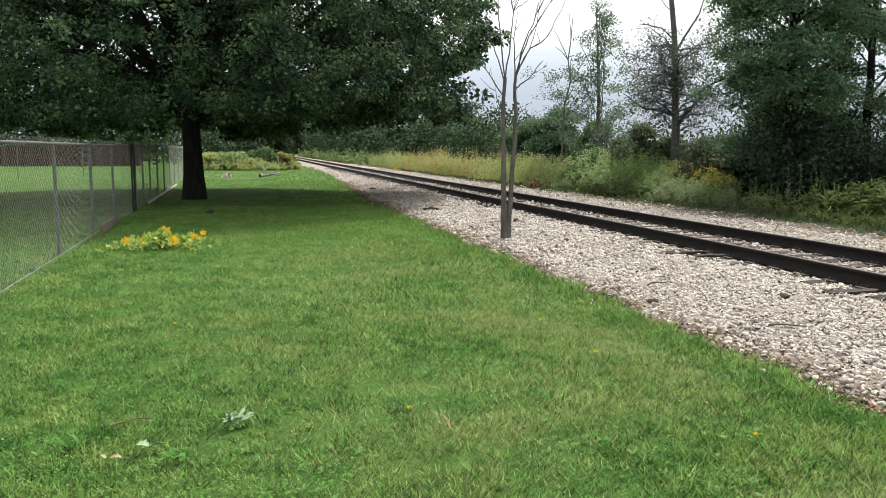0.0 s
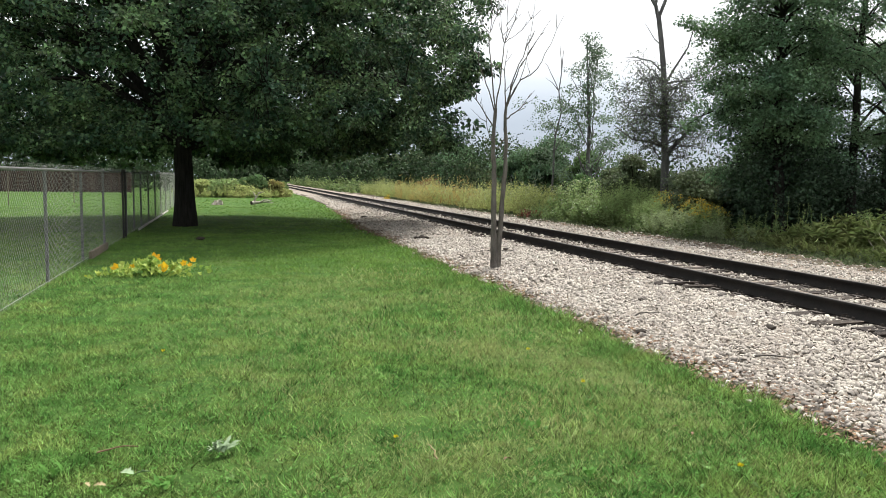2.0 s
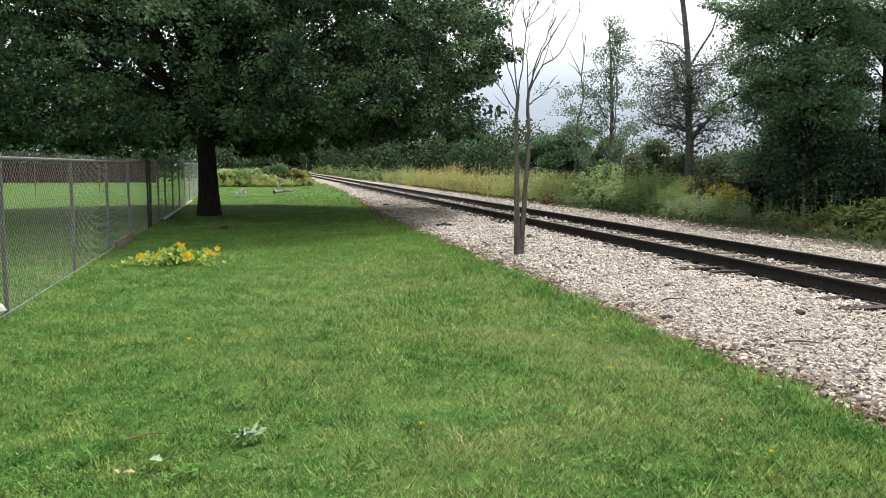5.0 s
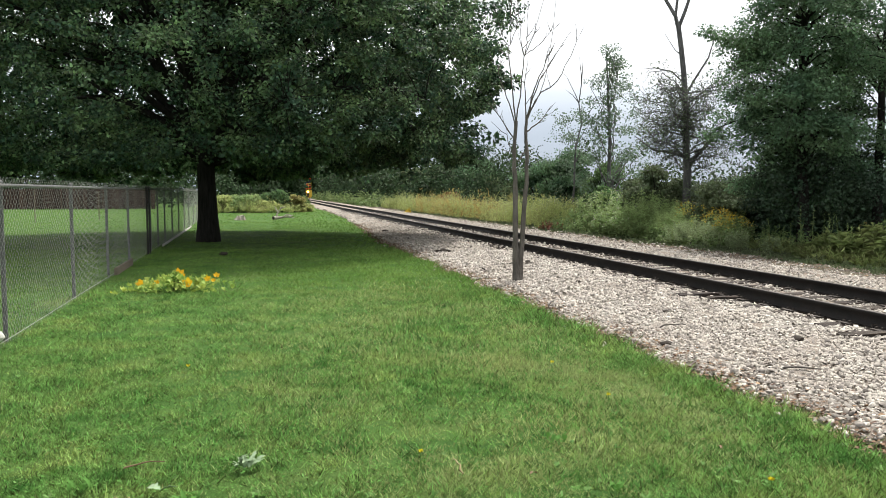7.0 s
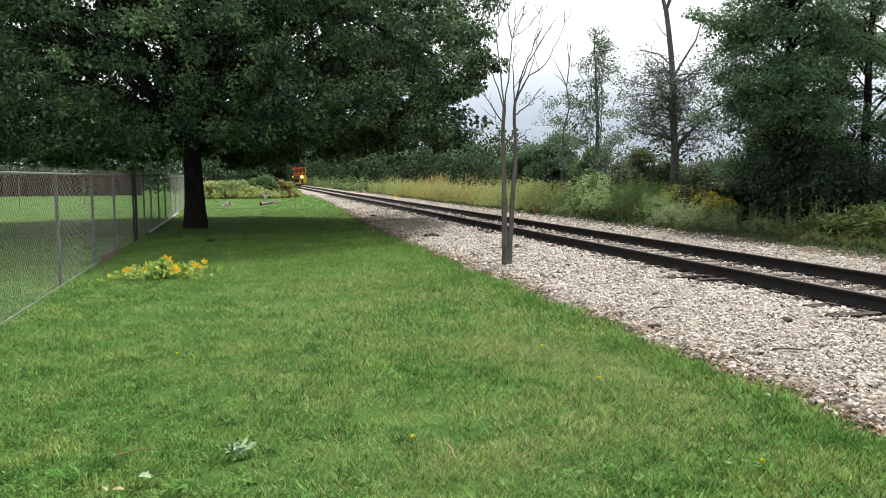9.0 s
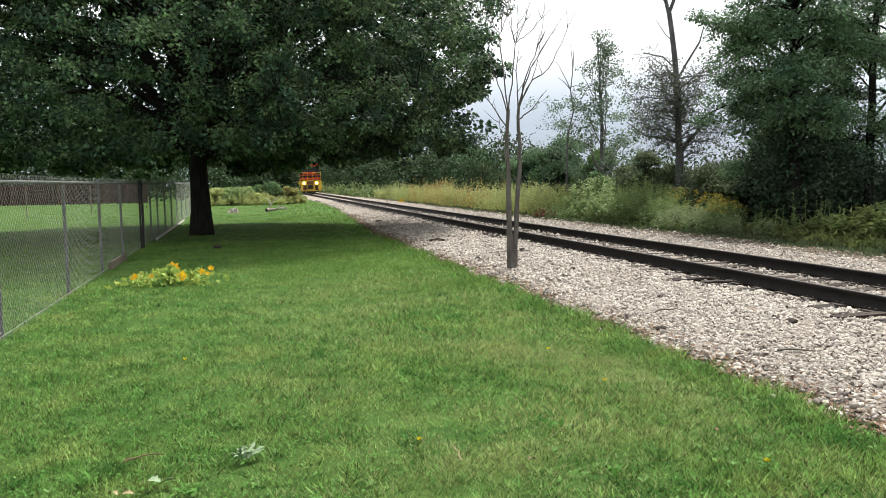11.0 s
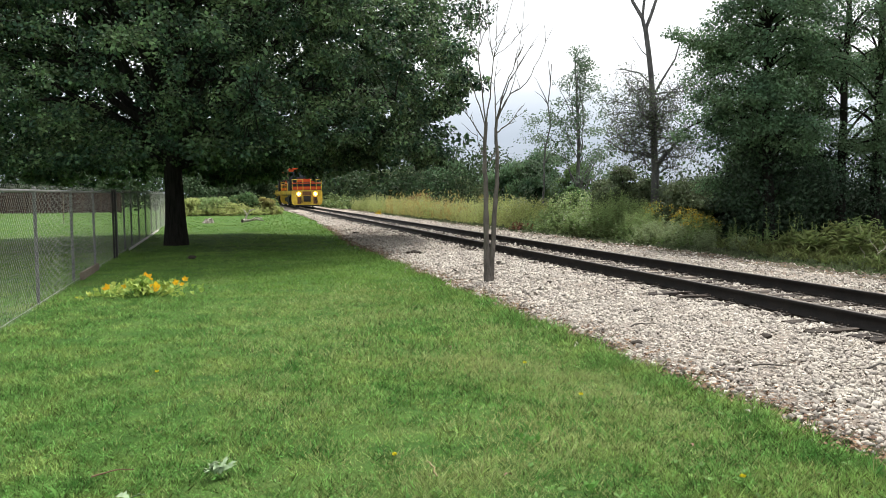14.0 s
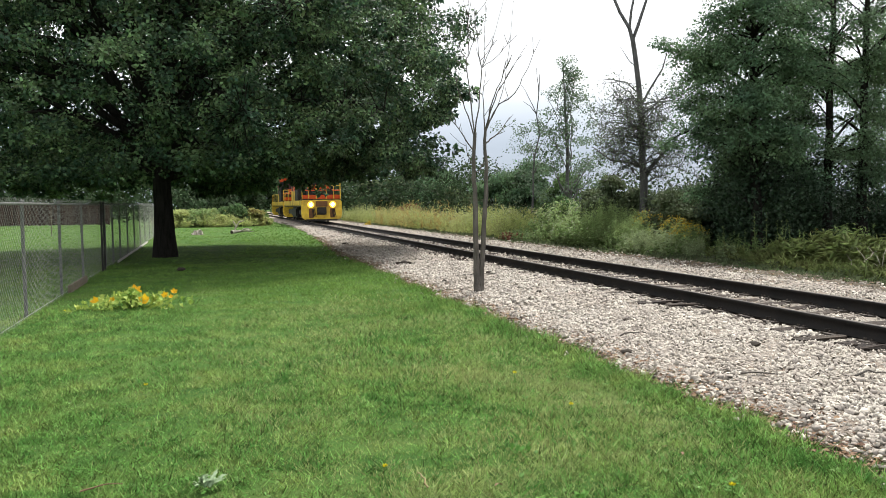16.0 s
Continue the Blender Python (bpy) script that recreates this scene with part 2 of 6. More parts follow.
M_SHED = material("brown_siding", (0.038, 0.022, 0.020), (0.075, 0.042, 0.036), 2, 0.9, fine=30, rand=0.5, stretch=(6, 1, 1))

# ---------------------------------------------------------------- mesh helpers
RNG = np.random.default_rng(7)


def big_mesh(name, verts, faces, mat, smooth=False):
    """A mesh from arrays: verts (n, 3), faces (m, k) all of one size."""
    verts = np.asarray(verts, dtype=np.float32)
    faces = np.asarray(faces, dtype=np.int32)
    me = bpy.data.meshes.new(name)
    me.vertices.add(len(verts))
    me.vertices.foreach_set("co", verts.ravel())
    k = faces.shape[1]
    me.loops.add(faces.size)
    me.loops.foreach_set("vertex_index", faces.ravel())
    me.polygons.add(len(faces))
    me.polygons.foreach_set("loop_start", np.arange(0, faces.size, k, dtype=np.int32))
    me.polygons.foreach_set("loop_total", np.full(len(faces), k, dtype=np.int32))
    if smooth:
        me.polygons.foreach_set("use_smooth", np.ones(len(faces), dtype=bool))
    me.update(calc_edges=True)
    me.validate()
    me.materials.append(mat)
    return me


def thing(name, label, category, m=None, data=None, group="", kind=""):
    ob = tagged(new(name, data), label, category, group, kind)
    if m is not None:
        ob.matrix_world = m
    return ob


def part(name, data, parent, label="", mat=None):
    """Links a mesh or a bmesh as one mesh object under a thing or a part."""
    if isinstance(data, bmesh.types.BMesh):
        me = bpy.data.meshes.new(name)
        data.to_mesh(me)
        data.free()
        me.materials.append(mat)
        data = me
    ob = new(name, data)
    ob.parent = parent
    return tagged(ob, label)


def box(bm, lo, hi, bevel=0.0):
    r = bmesh.ops.create_cube(bm, size=1)
    c = [(a + b) / 2 for a, b in zip(lo, hi)]
    s = [b - a for a, b in zip(lo, hi)]
    bmesh.ops.transform(bm, verts=r["verts"], matrix=Matrix.Translation(c) @ Matrix.Diagonal((*s, 1)))
    if bevel:
        es = list({e for v in r["verts"] for e in v.link_edges})
        bmesh.ops.bevel(bm, geom=es, offset=bevel, segments=2, affect="EDGES", clamp_overlap=True)
    return bm


def tube_arrays(points, radii, sides=6):
    """A tapered tube along a polyline: verts and quad faces."""
    P = np.asarray(points, float)
    n = len(P)
    T = np.gradient(P, axis=0)
    T /= np.linalg.norm(T, axis=1)[:, None] + 1e-9
    ref = np.array([1.0, 0.0, 0.0]) if abs(T[0, 0]) < 0.8 else np.array([0.0, 1.0, 0.0])
    A = np.cross(T, ref)
    A /= np.linalg.norm(A, axis=1)[:, None] + 1e-9
    B = np.cross(T, A)
    ang = np.linspace(0, 2 * np.pi, sides, endpoint=False)
    V = P[:, None, :] + np.asarray(radii)[:, None, None] * (np.cos(ang)[None, :, None] * A[:, None, :] + np.sin(ang)[None, :, None] * B[:, None, :])
    i, j = np.meshgrid(np.arange(n - 1), np.arange(sides), indexing="ij")
    j2 = (j + 1) % sides
    F = np.stack([i * sides + j, i * sides + j2, (i + 1) * sides + j2, (i + 1) * sides + j], -1).reshape(-1, 4)
    return V.reshape(-1, 3), F


class Bag:
    """Collects vertices and faces of one face size."""

    def __init__(self):
        self.v, self.f, self.n = [], [], 0

    def add(self, v, f):
        self.v.append(np.asarray(v, float))
        self.f.append(np.asarray(f) + self.n)
        self.n += len(v)

    def mesh(self, name, mat, smooth=False):
        return big_mesh(name, np.concatenate(self.v), np.concatenate(self.f), mat, smooth)


def unit(v):
    return v / (np.linalg.norm(v, axis=-1, keepdims=True) + 1e-9)


LEAF_SIMPLE = (np.array([[0, 0, 0], [0.40, 0.42, 0.10], [0, 1, -0.05], [-0.36, 0.50, 0.10]]),
               np.array([[0, 1, 2], [0, 2, 3]]))
LEAF_LONG = (np.array([[0, 0, 0], [0.075, 0.4, 0.10], [0.0, 1, -0.20], [-0.075, 0.4, 0.10]]),
             np.array([[0, 1, 2], [0, 2, 3]]))

LEAF_BLADE = (np.array([[0, 0, 0], [0.016, 0.4, 0.16], [0.0, 1, -0.22], [-0.016, 0.4, 0.16]]), np.array([[0, 1, 2], [0, 2, 3]]))
LEAF_ROSETTE = (np.array([[0, 0, 0], [0.17, 0.42, 0.05], [0.13, 0.75, 0.03], [0, 1, -0.08], [-0.14, 0.72, 0.03], [-0.16, 0.40, 0.05]]),
                np.array([[0, 1, 5], [1, 2, 5], [2, 4, 5], [2, 3, 4]]))


def scatter_leaves(centres, along, normals, sizes, shape=LEAF_SIMPLE):
    """Leaves at centres, growing along, facing normals: verts and triangles."""
    LV, LF = shape
    y = unit(along)
    x = unit(np.cross(y, normals))
    z = np.cross(x, y)
    s = np.asarray(sizes)[:, None, None]
    V = centres[:, None, :] + s * (LV[None, :, 0:1] * x[:, None, :] + LV[None, :, 1:2] * y[:, None, :] + LV[None, :, 2:3] * z[:, None, :])
    F = LF[None] + (np.arange(len(centres)) * len(LV))[:, None, None]
    return V.reshape(-1, 3), F.reshape(-1, 3)


def rand_dirs(rng, n):
    return unit(rng.normal(size=(n, 3)))


def clump_leaves(rng, clumps, radii, per, size, shape, droop=0.35, flat=0.6, outward=0.0):
    """Leaves in flattened clumps round the given centres."""
    n = len(clumps) * per
    c = np.repeat(clumps, per, axis=0)
    r = np.repeat(radii, per)[:, None]
    off = rng.normal(size=(n, 3))
    off *= np.minimum(1, 1.7 / (np.linalg.norm(off, axis=1, keepdims=True) + 1e-9))
    off *= np.array([0.58, 0.58, 0.58 * flat])
    p = c + off * r
    along = unit(unit(off) + rng.normal(size=(n, 3)) * 0.7 + np.array([0, 0, -droop]))
    nor = unit(np.array([0, 0, 1.0]) + rng.normal(size=(n, 3)) * 0.55 + 0.3 * unit(off) + outward * unit(p * np.array([1, 1, 0])))
    return scatter_leaves(p, along, nor, size * rng.uniform(0.65, 1.3, n), shape)


# ---------------------------------------------------------------- the track's line
TRACK_O = np.array([5.377, 9.605])            # centre of the track abreast of the gate
TRACK_D = np.array([-0.2471, 0.9690])         # its direction
TRACK_N = np.array([0.9690, 0.2471])          # to its right
RAIL_TOP = 0.30


def on_track(s, v, z=0.0):
    p = TRACK_O + s * TRACK_D + v * TRACK_N
    return (float(p[0]), float(p[1]), float(z))


def track_pose(s, v=0.0, z=0.0):
    """Local y along the track, x to its right."""
    x, y, _ = on_track(s, v)
    return pose(x, y, z, 0, 0, math.degrees(math.atan2(-TRACK_D[0], TRACK_D[1])))


def track_frame(xy):
    q = np.asarray(xy) - TRACK_O
    return q @ TRACK_D, q @ TRACK_N


def lawn_edge(s):
    """Offset of the lawn's edge from the track's centre, at s."""
    s = np.asarray(s, float)
    e = np.interp(s, [-12, 20, 30, 45, 70, 300], [-3.78, -3.78, -3.2, -2.5, -2.2, -2.2])
    return e + 0.06 * np.sin(s * 1.9) + 0.05 * np.sin(s * 4.7 + 1) + 0.03 * np.sin(s * 11.3)


def ballast_height(s, v):
    e = lawn_edge(s)
    t = np.clip((v - e) / (-1.7 - e), 0, 1)
    left = -0.01 + 0.125 * t ** 0.8
    right = np.interp(v, [1.6, 2.4, 4.2, 5.5], [0.115, 0.12, 0.04, -0.03])
    z = np.where(v < 1.6, left, right)
    return np.where(np.abs(v) < 1.35, np.minimum(z, 0.100), z)

# ---------------------------------------------------------------- ground, ballast, track
def build_ground():
    xs = np.concatenate([[-2500, -900, -300, -120], np.linspace(-60, 60, 61), [120, 300, 900, 2500]])
    ys = np.concatenate([[-2500, -600, -120, -30], np.linspace(-12, 120, 67), [160, 300, 900, 2500]])
    X, Y = np.meshgrid(xs, ys, indexing="ij")
    s, v = track_frame(np.stack([X, Y], -1))
    near = np.clip(1 - np.hypot(X, Y - 20) / 150, 0, 1)
    Z = near * (0.006 * np.sin(X * 0.7 + 1) * np.sin(Y * 0.45))
    Z = np.where((v > -6) & (v < 6), Z * 0.3 - 0.02, Z)
    n, m = X.shape
    i, j = np.meshgrid(np.arange(n - 1), np.arange(m - 1), indexing="ij")
    F = np.stack([i * m + j, (i + 1) * m + j, (i + 1) * m + j + 1, i * m + j + 1], -1).reshape(-1, 4)
    me = big_mesh("ground", np.stack([X, Y, Z], -1).reshape(-1, 3), F, M_GROUND, True)
    thing("ground", "green mown lawn and grassland beside the railway", "lawn", data=me, kind="structure")


def build_forest_floor():
    """Dark littered earth under the trees and bushes beyond the ballast."""
    s = np.arange(-16, 62, 0.5)
    e0 = 5.0 + 0.4 * np.sin(s * 0.9) + 0.2 * np.sin(s * 2.3)
    e1 = np.interp(s, [-16, 10, 30, 62], [22, 20, 12, 9]) + 0.8 * np.sin(s * 0.6)
    k = np.linspace(0, 1, 16)
    S, K = np.meshgrid(s, k, indexing="ij")
    V = e0[:, None] + (e1 - e0)[:, None] * K
    Z = 0.012 + 0.02 * np.sin(S * 1.3 + V) ** 2
    Z[:, 0] = Z[:, -1] = -0.05
    P = TRACK_O + S[..., None] * TRACK_D + V[..., None] * TRACK_N
    n, m = S.shape
    i, j = np.meshgrid(np.arange(n - 1), np.arange(m - 1), indexing="ij")
    F = np.stack([i * m + j, i * m + j + 1, (i + 1) * m + j + 1, (i + 1) * m + j], -1).reshape(-1, 4)
    thing("ground_under_trees", "dark littered earth under the trees beyond the track", "ground", data=big_mesh("ground_under_trees", np.concatenate([P, Z[..., None]], -1).reshape(-1, 3), F, M_FLOOR, True), kind="structure")


def build_field():
    """Dry golden field behind the trees."""
    ss, vs = np.linspace(-30, 130, 33), np.linspace(0, 1, 14)
    S, K = np.meshgrid(ss, vs, indexing="ij")
    V = np.interp(S, [-30, 10, 30, 62, 130], [24, 19, 11.5, 8.6, 8.2]) + 130 * K
    Z = 0.035 + 0.015 * np.sin(S * 0.8 + V * 0.5)
    Z[0, :] = Z[-1, :] = Z[:, 0] = Z[:, -1] = -0.05
    P = TRACK_O + S[..., None] * TRACK_D + V[..., None] * TRACK_N
    n, m = S.shape
    i, j = np.meshgrid(np.arange(n - 1), np.arange(m - 1), indexing="ij")
    F = np.stack([i * m + j, i * m + j + 1, (i + 1) * m + j + 1, (i + 1) * m + j], -1).reshape(-1, 4)
    thing("dry_field", "dry golden field behind the trees", "field", data=big_mesh("dry_field", np.concatenate([P, Z[..., None]], -1).reshape(-1, 3), F, M_FIELD, True), kind="structure")


def build_ballast():
    ss = np.concatenate([np.arange(-13, 60, 0.25), np.arange(60, 300, 3.0)])
    vs = np.linspace(0, 1, 44)
    S, K = np.meshgrid(ss, vs, indexing="ij")
    E = lawn_edge(S)
    V = E + (5.3 - E) * K
    rng = np.random.default_rng(3)
    Z = ballast_height(S, V) + rng.normal(size=S.shape) * 0.012
    Z[:, 0] = -0.06
    Z[:, -1] = -0.1
    P = TRACK_O + S[..., None] * TRACK_D + V[..., None] * TRACK_N
    n, m = S.shape
    i, j = np.meshgrid(np.arange(n - 1), np.arange(m - 1), indexing="ij")
    F = np.stack([i * m + j, i * m + j + 1, (i + 1) * m + j + 1, (i + 1) * m + j], -1).reshape(-1, 4)
    me = big_mesh("ballast_bed", np.concatenate([P, Z[..., None]], -1).reshape(-1, 3), F, M_BALLAST, True)
    me.materials.append(M_VERGE)
    mid = 0.25 * (V[:-1, :-1] + V[1:, :-1] + V[:-1, 1:] + V[1:, 1:])
    rag = 3.15 + 0.35 * np.sin(S[:-1, :-1] * 1.7) + rng.normal(size=mid.shape) * 0.22
    me.polygons.foreach_set("material_index", ((mid > rag) | (mid - E[:-1, :-1] < 0.22 + 0.12 * np.sin(S[:-1, :-1] * 2.9) + rng.normal(size=mid.shape) * 0.08)).astype(np.int32).ravel())
    thing("ballast_bed", "pale grey crushed limestone ballast bed under the rails", "ballast", data=me, kind="structure")


def stone_template(rng):
    bm = bmesh.new()
    bmesh.ops.create_cube(bm, size=0.72)
    bmesh.ops.delete(bm, geom=[f for f in bm.faces if f.normal.z < -0.9], context="FACES_ONLY")
    bmesh.ops.triangulate(bm, faces=bm.faces[:])
    V = np.array([v.co[:] for v in bm.verts])
    F = np.array([[v.index for v in f.verts] for f in bm.faces])
    bm.free()
    V = V * (1 + rng.uniform(-0.28, 0.16, (len(V), 1))) + rng.normal(size=V.shape) * 0.06
    return V * np.array([1.15, rng.uniform(0.6, 0.9), rng.uniform(0.4, 0.6)]), F


def build_stones():
    rng = np.random.default_rng(11)
    temps = [stone_template(rng) for _ in range(8)]
    S, V, D = [], [], []
    for s0, s1, v0, v1, dens, size in ((-6, 3, -3.95, -0.9, 1000, 0.056), (-6, 3, -0.9, 4.7, 330, 0.052), (3, 13, -3.95, -0.9, 470, 0.067),
                                       (3, 13, -0.9, 4.7, 210, 0.060), (13, 30, -3.95, 4.7, 84, 0.085), (30, 60, -3.3, 4.5, 26, 0.085)):
        n = int((s1 - s0) * (v1 - v0) * dens)
        S.append(rng.uniform(s0, s1, n))
        V.append(rng.uniform(v0, v1, n))
        D.append(size * rng.uniform(0.5, 1.0, n) ** 0.8 * rng.choice([1.0, 1.25, 1.6], n, p=[0.7, 0.22, 0.08]))
    S, V, D = np.concatenate(S), np.concatenate(V), np.concatenate(D)
    e = lawn_edge(S)
    thin = np.clip((V - e - 0.05) / 0.6, 0.0, 1) * (0.88 + 0.12 * np.clip(np.sin(S * 1.3 + 2 * np.sin(V * 1.9)) + 0.6, 0, 1)) * np.clip((3.7 - V) / 1.3, 0.10, 1)
    keep = rng.uniform(0, 1, len(S)) < thin + 0.03 * (V > e - 0.25)
    keep &= ~((np.abs(np.abs(V) - 0.75) < 0.10))
    on_tie = (np.abs(((S + 7.6 + 0.265) % 0.53) - 0.265) < 0.12) & (np.abs(V) < 1.35)
    keep &= ~(on_tie & (rng.uniform(0, 1, len(S)) < 0.7))
    S, V, D = S[keep], V[keep], D[keep]
    Z = ballast_height(S, V) + D * rng.uniform(-0.05, 0.25, len(S))
    P = np.concatenate([TRACK_O + S[:, None] * TRACK_D + V[:, None] * TRACK_N, Z[:, None]], -1)
    bag = Bag()
    which = rng.integers(0, len(temps), len(S))
    for k, (TV, TF) in enumerate(temps):
        idx = np.where(which == k)[0]
        q = unit(rng.normal(size=(len(idx), 4)) * np.array([1, 0.32, 0.32, 1]))
        w, x, y, z = q.T
        R = np.stack([1 - 2 * (y * y + z * z), 2 * (x * y - z * w), 2 * (x * z + y * w),
                      2 * (x * y + z * w), 1 - 2 * (x * x + z * z), 2 * (y * z - x * w),
                      2 * (x * z - y * w), 2 * (y * z + x * w), 1 - 2 * (x * x + y * y)], -1).reshape(-1, 3, 3)
        VV = np.einsum("nij,kj->nki", R, TV) * D[idx][:, None, None] + P[idx][:, None, :]
        FF = TF[None] + (np.arange(len(idx)) * len(TV))[:, None, None]
        bag.add(VV.reshape(-1, 3), FF.reshape(-1, 3))
    # brown leaf litter along the lawn's edge and in the far shoulder
    n = 15000
    s = rng.uniform(-7, 34, n)
    side = rng.uniform(0, 1, n) < 0.72
    v = np.where(side, lawn_edge(s) + np.abs(rng.normal(size=n)) * 0.28, 4.0 + rng.normal(size=n) * 0.55)
    z = ballast_height(s, v) + 0.015
    c = np.concatenate([TRACK_O + s[:, None] * TRACK_D + v[:, None] * TRACK_N, z[:, None]], -1)
    V2, F2 = scatter_leaves(c, np.concatenate([rng.normal(size=(n, 2)), np.zeros((n, 1))], -1), unit(np.array([0, 0, 1.0]) + rng.normal(size=(n, 3)) * 0.3), rng.uniform(0.02, 0.06, n))
    thing("leaf_litter", "brown dead leaf litter along the edge of the ballast", "leaf litter", data=big_mesh("leaf_litter", V2, F2, M_LITTER), kind="stuff")
    thing("ballast_stones", "loose pale grey crushed stones of the railway ballast", "gravel", data=bag.mesh("ballast_stones", M_STONE), kind="stuff")


def rail_mesh(length):
    prof = [(-0.07, 0), (0.07, 0), (0.07, 0.012), (0.012, 0.03), (0.010, 0.125), (0.036, 0.135), (0.036, 0.163), (0.028, 0.17),
            (-0.028, 0.17), (-0.036, 0.163), (-0.036, 0.135), (-0.010, 0.125), (-0.012, 0.03), (-0.07, 0.012)]
    P = np.array(prof)
    ys = np.concatenate([np.arange(-14, 60, 2.0), np.arange(60, length + 1, 20.0)])
    V = np.stack([np.repeat(P[None, :, 0], len(ys), 0), np.repeat(ys[:, None], len(P), 1), np.repeat(P[None, :, 1], len(ys), 0)], -1)
    n, m = len(ys), len(P)
    i, j = np.meshgrid(np.arange(n - 1), np.arange(m), indexing="ij")
    j2 = (j + 1) % m
    F = np.stack([i * m + j, i * m + j2, (i + 1) * m + j2, (i + 1) * m + j], -1).reshape(-1, 4)
    me = big_mesh("rail", V.reshape(-1, 3), F, M_RAIL)
    me.materials.append(M_RAILTOP)
    idx = np.where((j.ravel() == 7), 1, 0).astype(np.int32)
    me.polygons.foreach_set("material_index", idx)
    return me


def build_track():
    me = rail_mesh(280)
    bm = bmesh.new()
    box(bm, (-0.17, -0.10, -0.012), (0.17, 0.10, 0.004), 0.003)
    for x in (-0.10, 0.10):
        box(bm, (x - 0.012, -0.06, 0.0), (x + 0.012, -0.035, 0.03))
        box(bm, (x - 0.012, 0.035, 0.0), (x + 0.012, 0.06, 0.03))
    plate = bpy.data.meshes.new("tie_plate")
    bm.to_mesh(plate)
    bm.free()
    plate.materials.append(M_PLATE)
    bm = bmesh.new()
    box(bm, (-0.085, -0.012, -0.004), (0.085, 0.012, 0.035), 0.003)
    anchor = bpy.data.meshes.new("rail_anchor")
    bm.to_mesh(anchor)
    bm.free()
    anchor.materials.append(M_PLATE)
    rng = np.random.default_rng(5)
    for v in (-0.75, 0.75):
        r = thing("rail", "long dark rusty steel rail spiked to wooden ties", "rail", track_pose(0, v, RAIL_TOP - 0.17), me, "rails of the track")
        for k in range(76):
            s = -7.6 + 0.53 * k
            p = part("tie_plate", plate, r)
            p.matrix_local = pose(0, s, 0.001)
            if k % 2 == 0:
                a = part("rail_anchor", anchor, r)
                a.matrix_local = pose(0, s + 0.15, 0.002)
    ties = []
    for k in range(4):
        bm = bmesh.new()
        box(bm, (-1.3, -0.115, -0.18), (1.3, 0.115, 0.0))
        bmesh.ops.subdivide_edges(bm, edges=bm.edges[:], cuts=3, use_grid_fill=True)
        for q in bm.verts:
            q.co += Vector(rng.normal(size=3) * (0.012, 0.008, 0.006))
        t = bpy.data.meshes.new("railroad_tie")
        bm.to_mesh(t)
        bm.free()
        t.materials.append(M_TIE)
        ties.append(t)
    for k in range(130):
        s = -7.6 + 0.53 * k
        m = track_pose(s, rng.normal() * 0.08, RAIL_TOP - 0.183 + rng.normal() * 0.003) @ pose(0, 0, 0, 0, 0, rng.normal() * 1.2)
        thing("railroad_tie", "dark weathered creosoted wooden tie half buried in ballast", "railroad tie", m, ties[k % 4], "ties of the track")


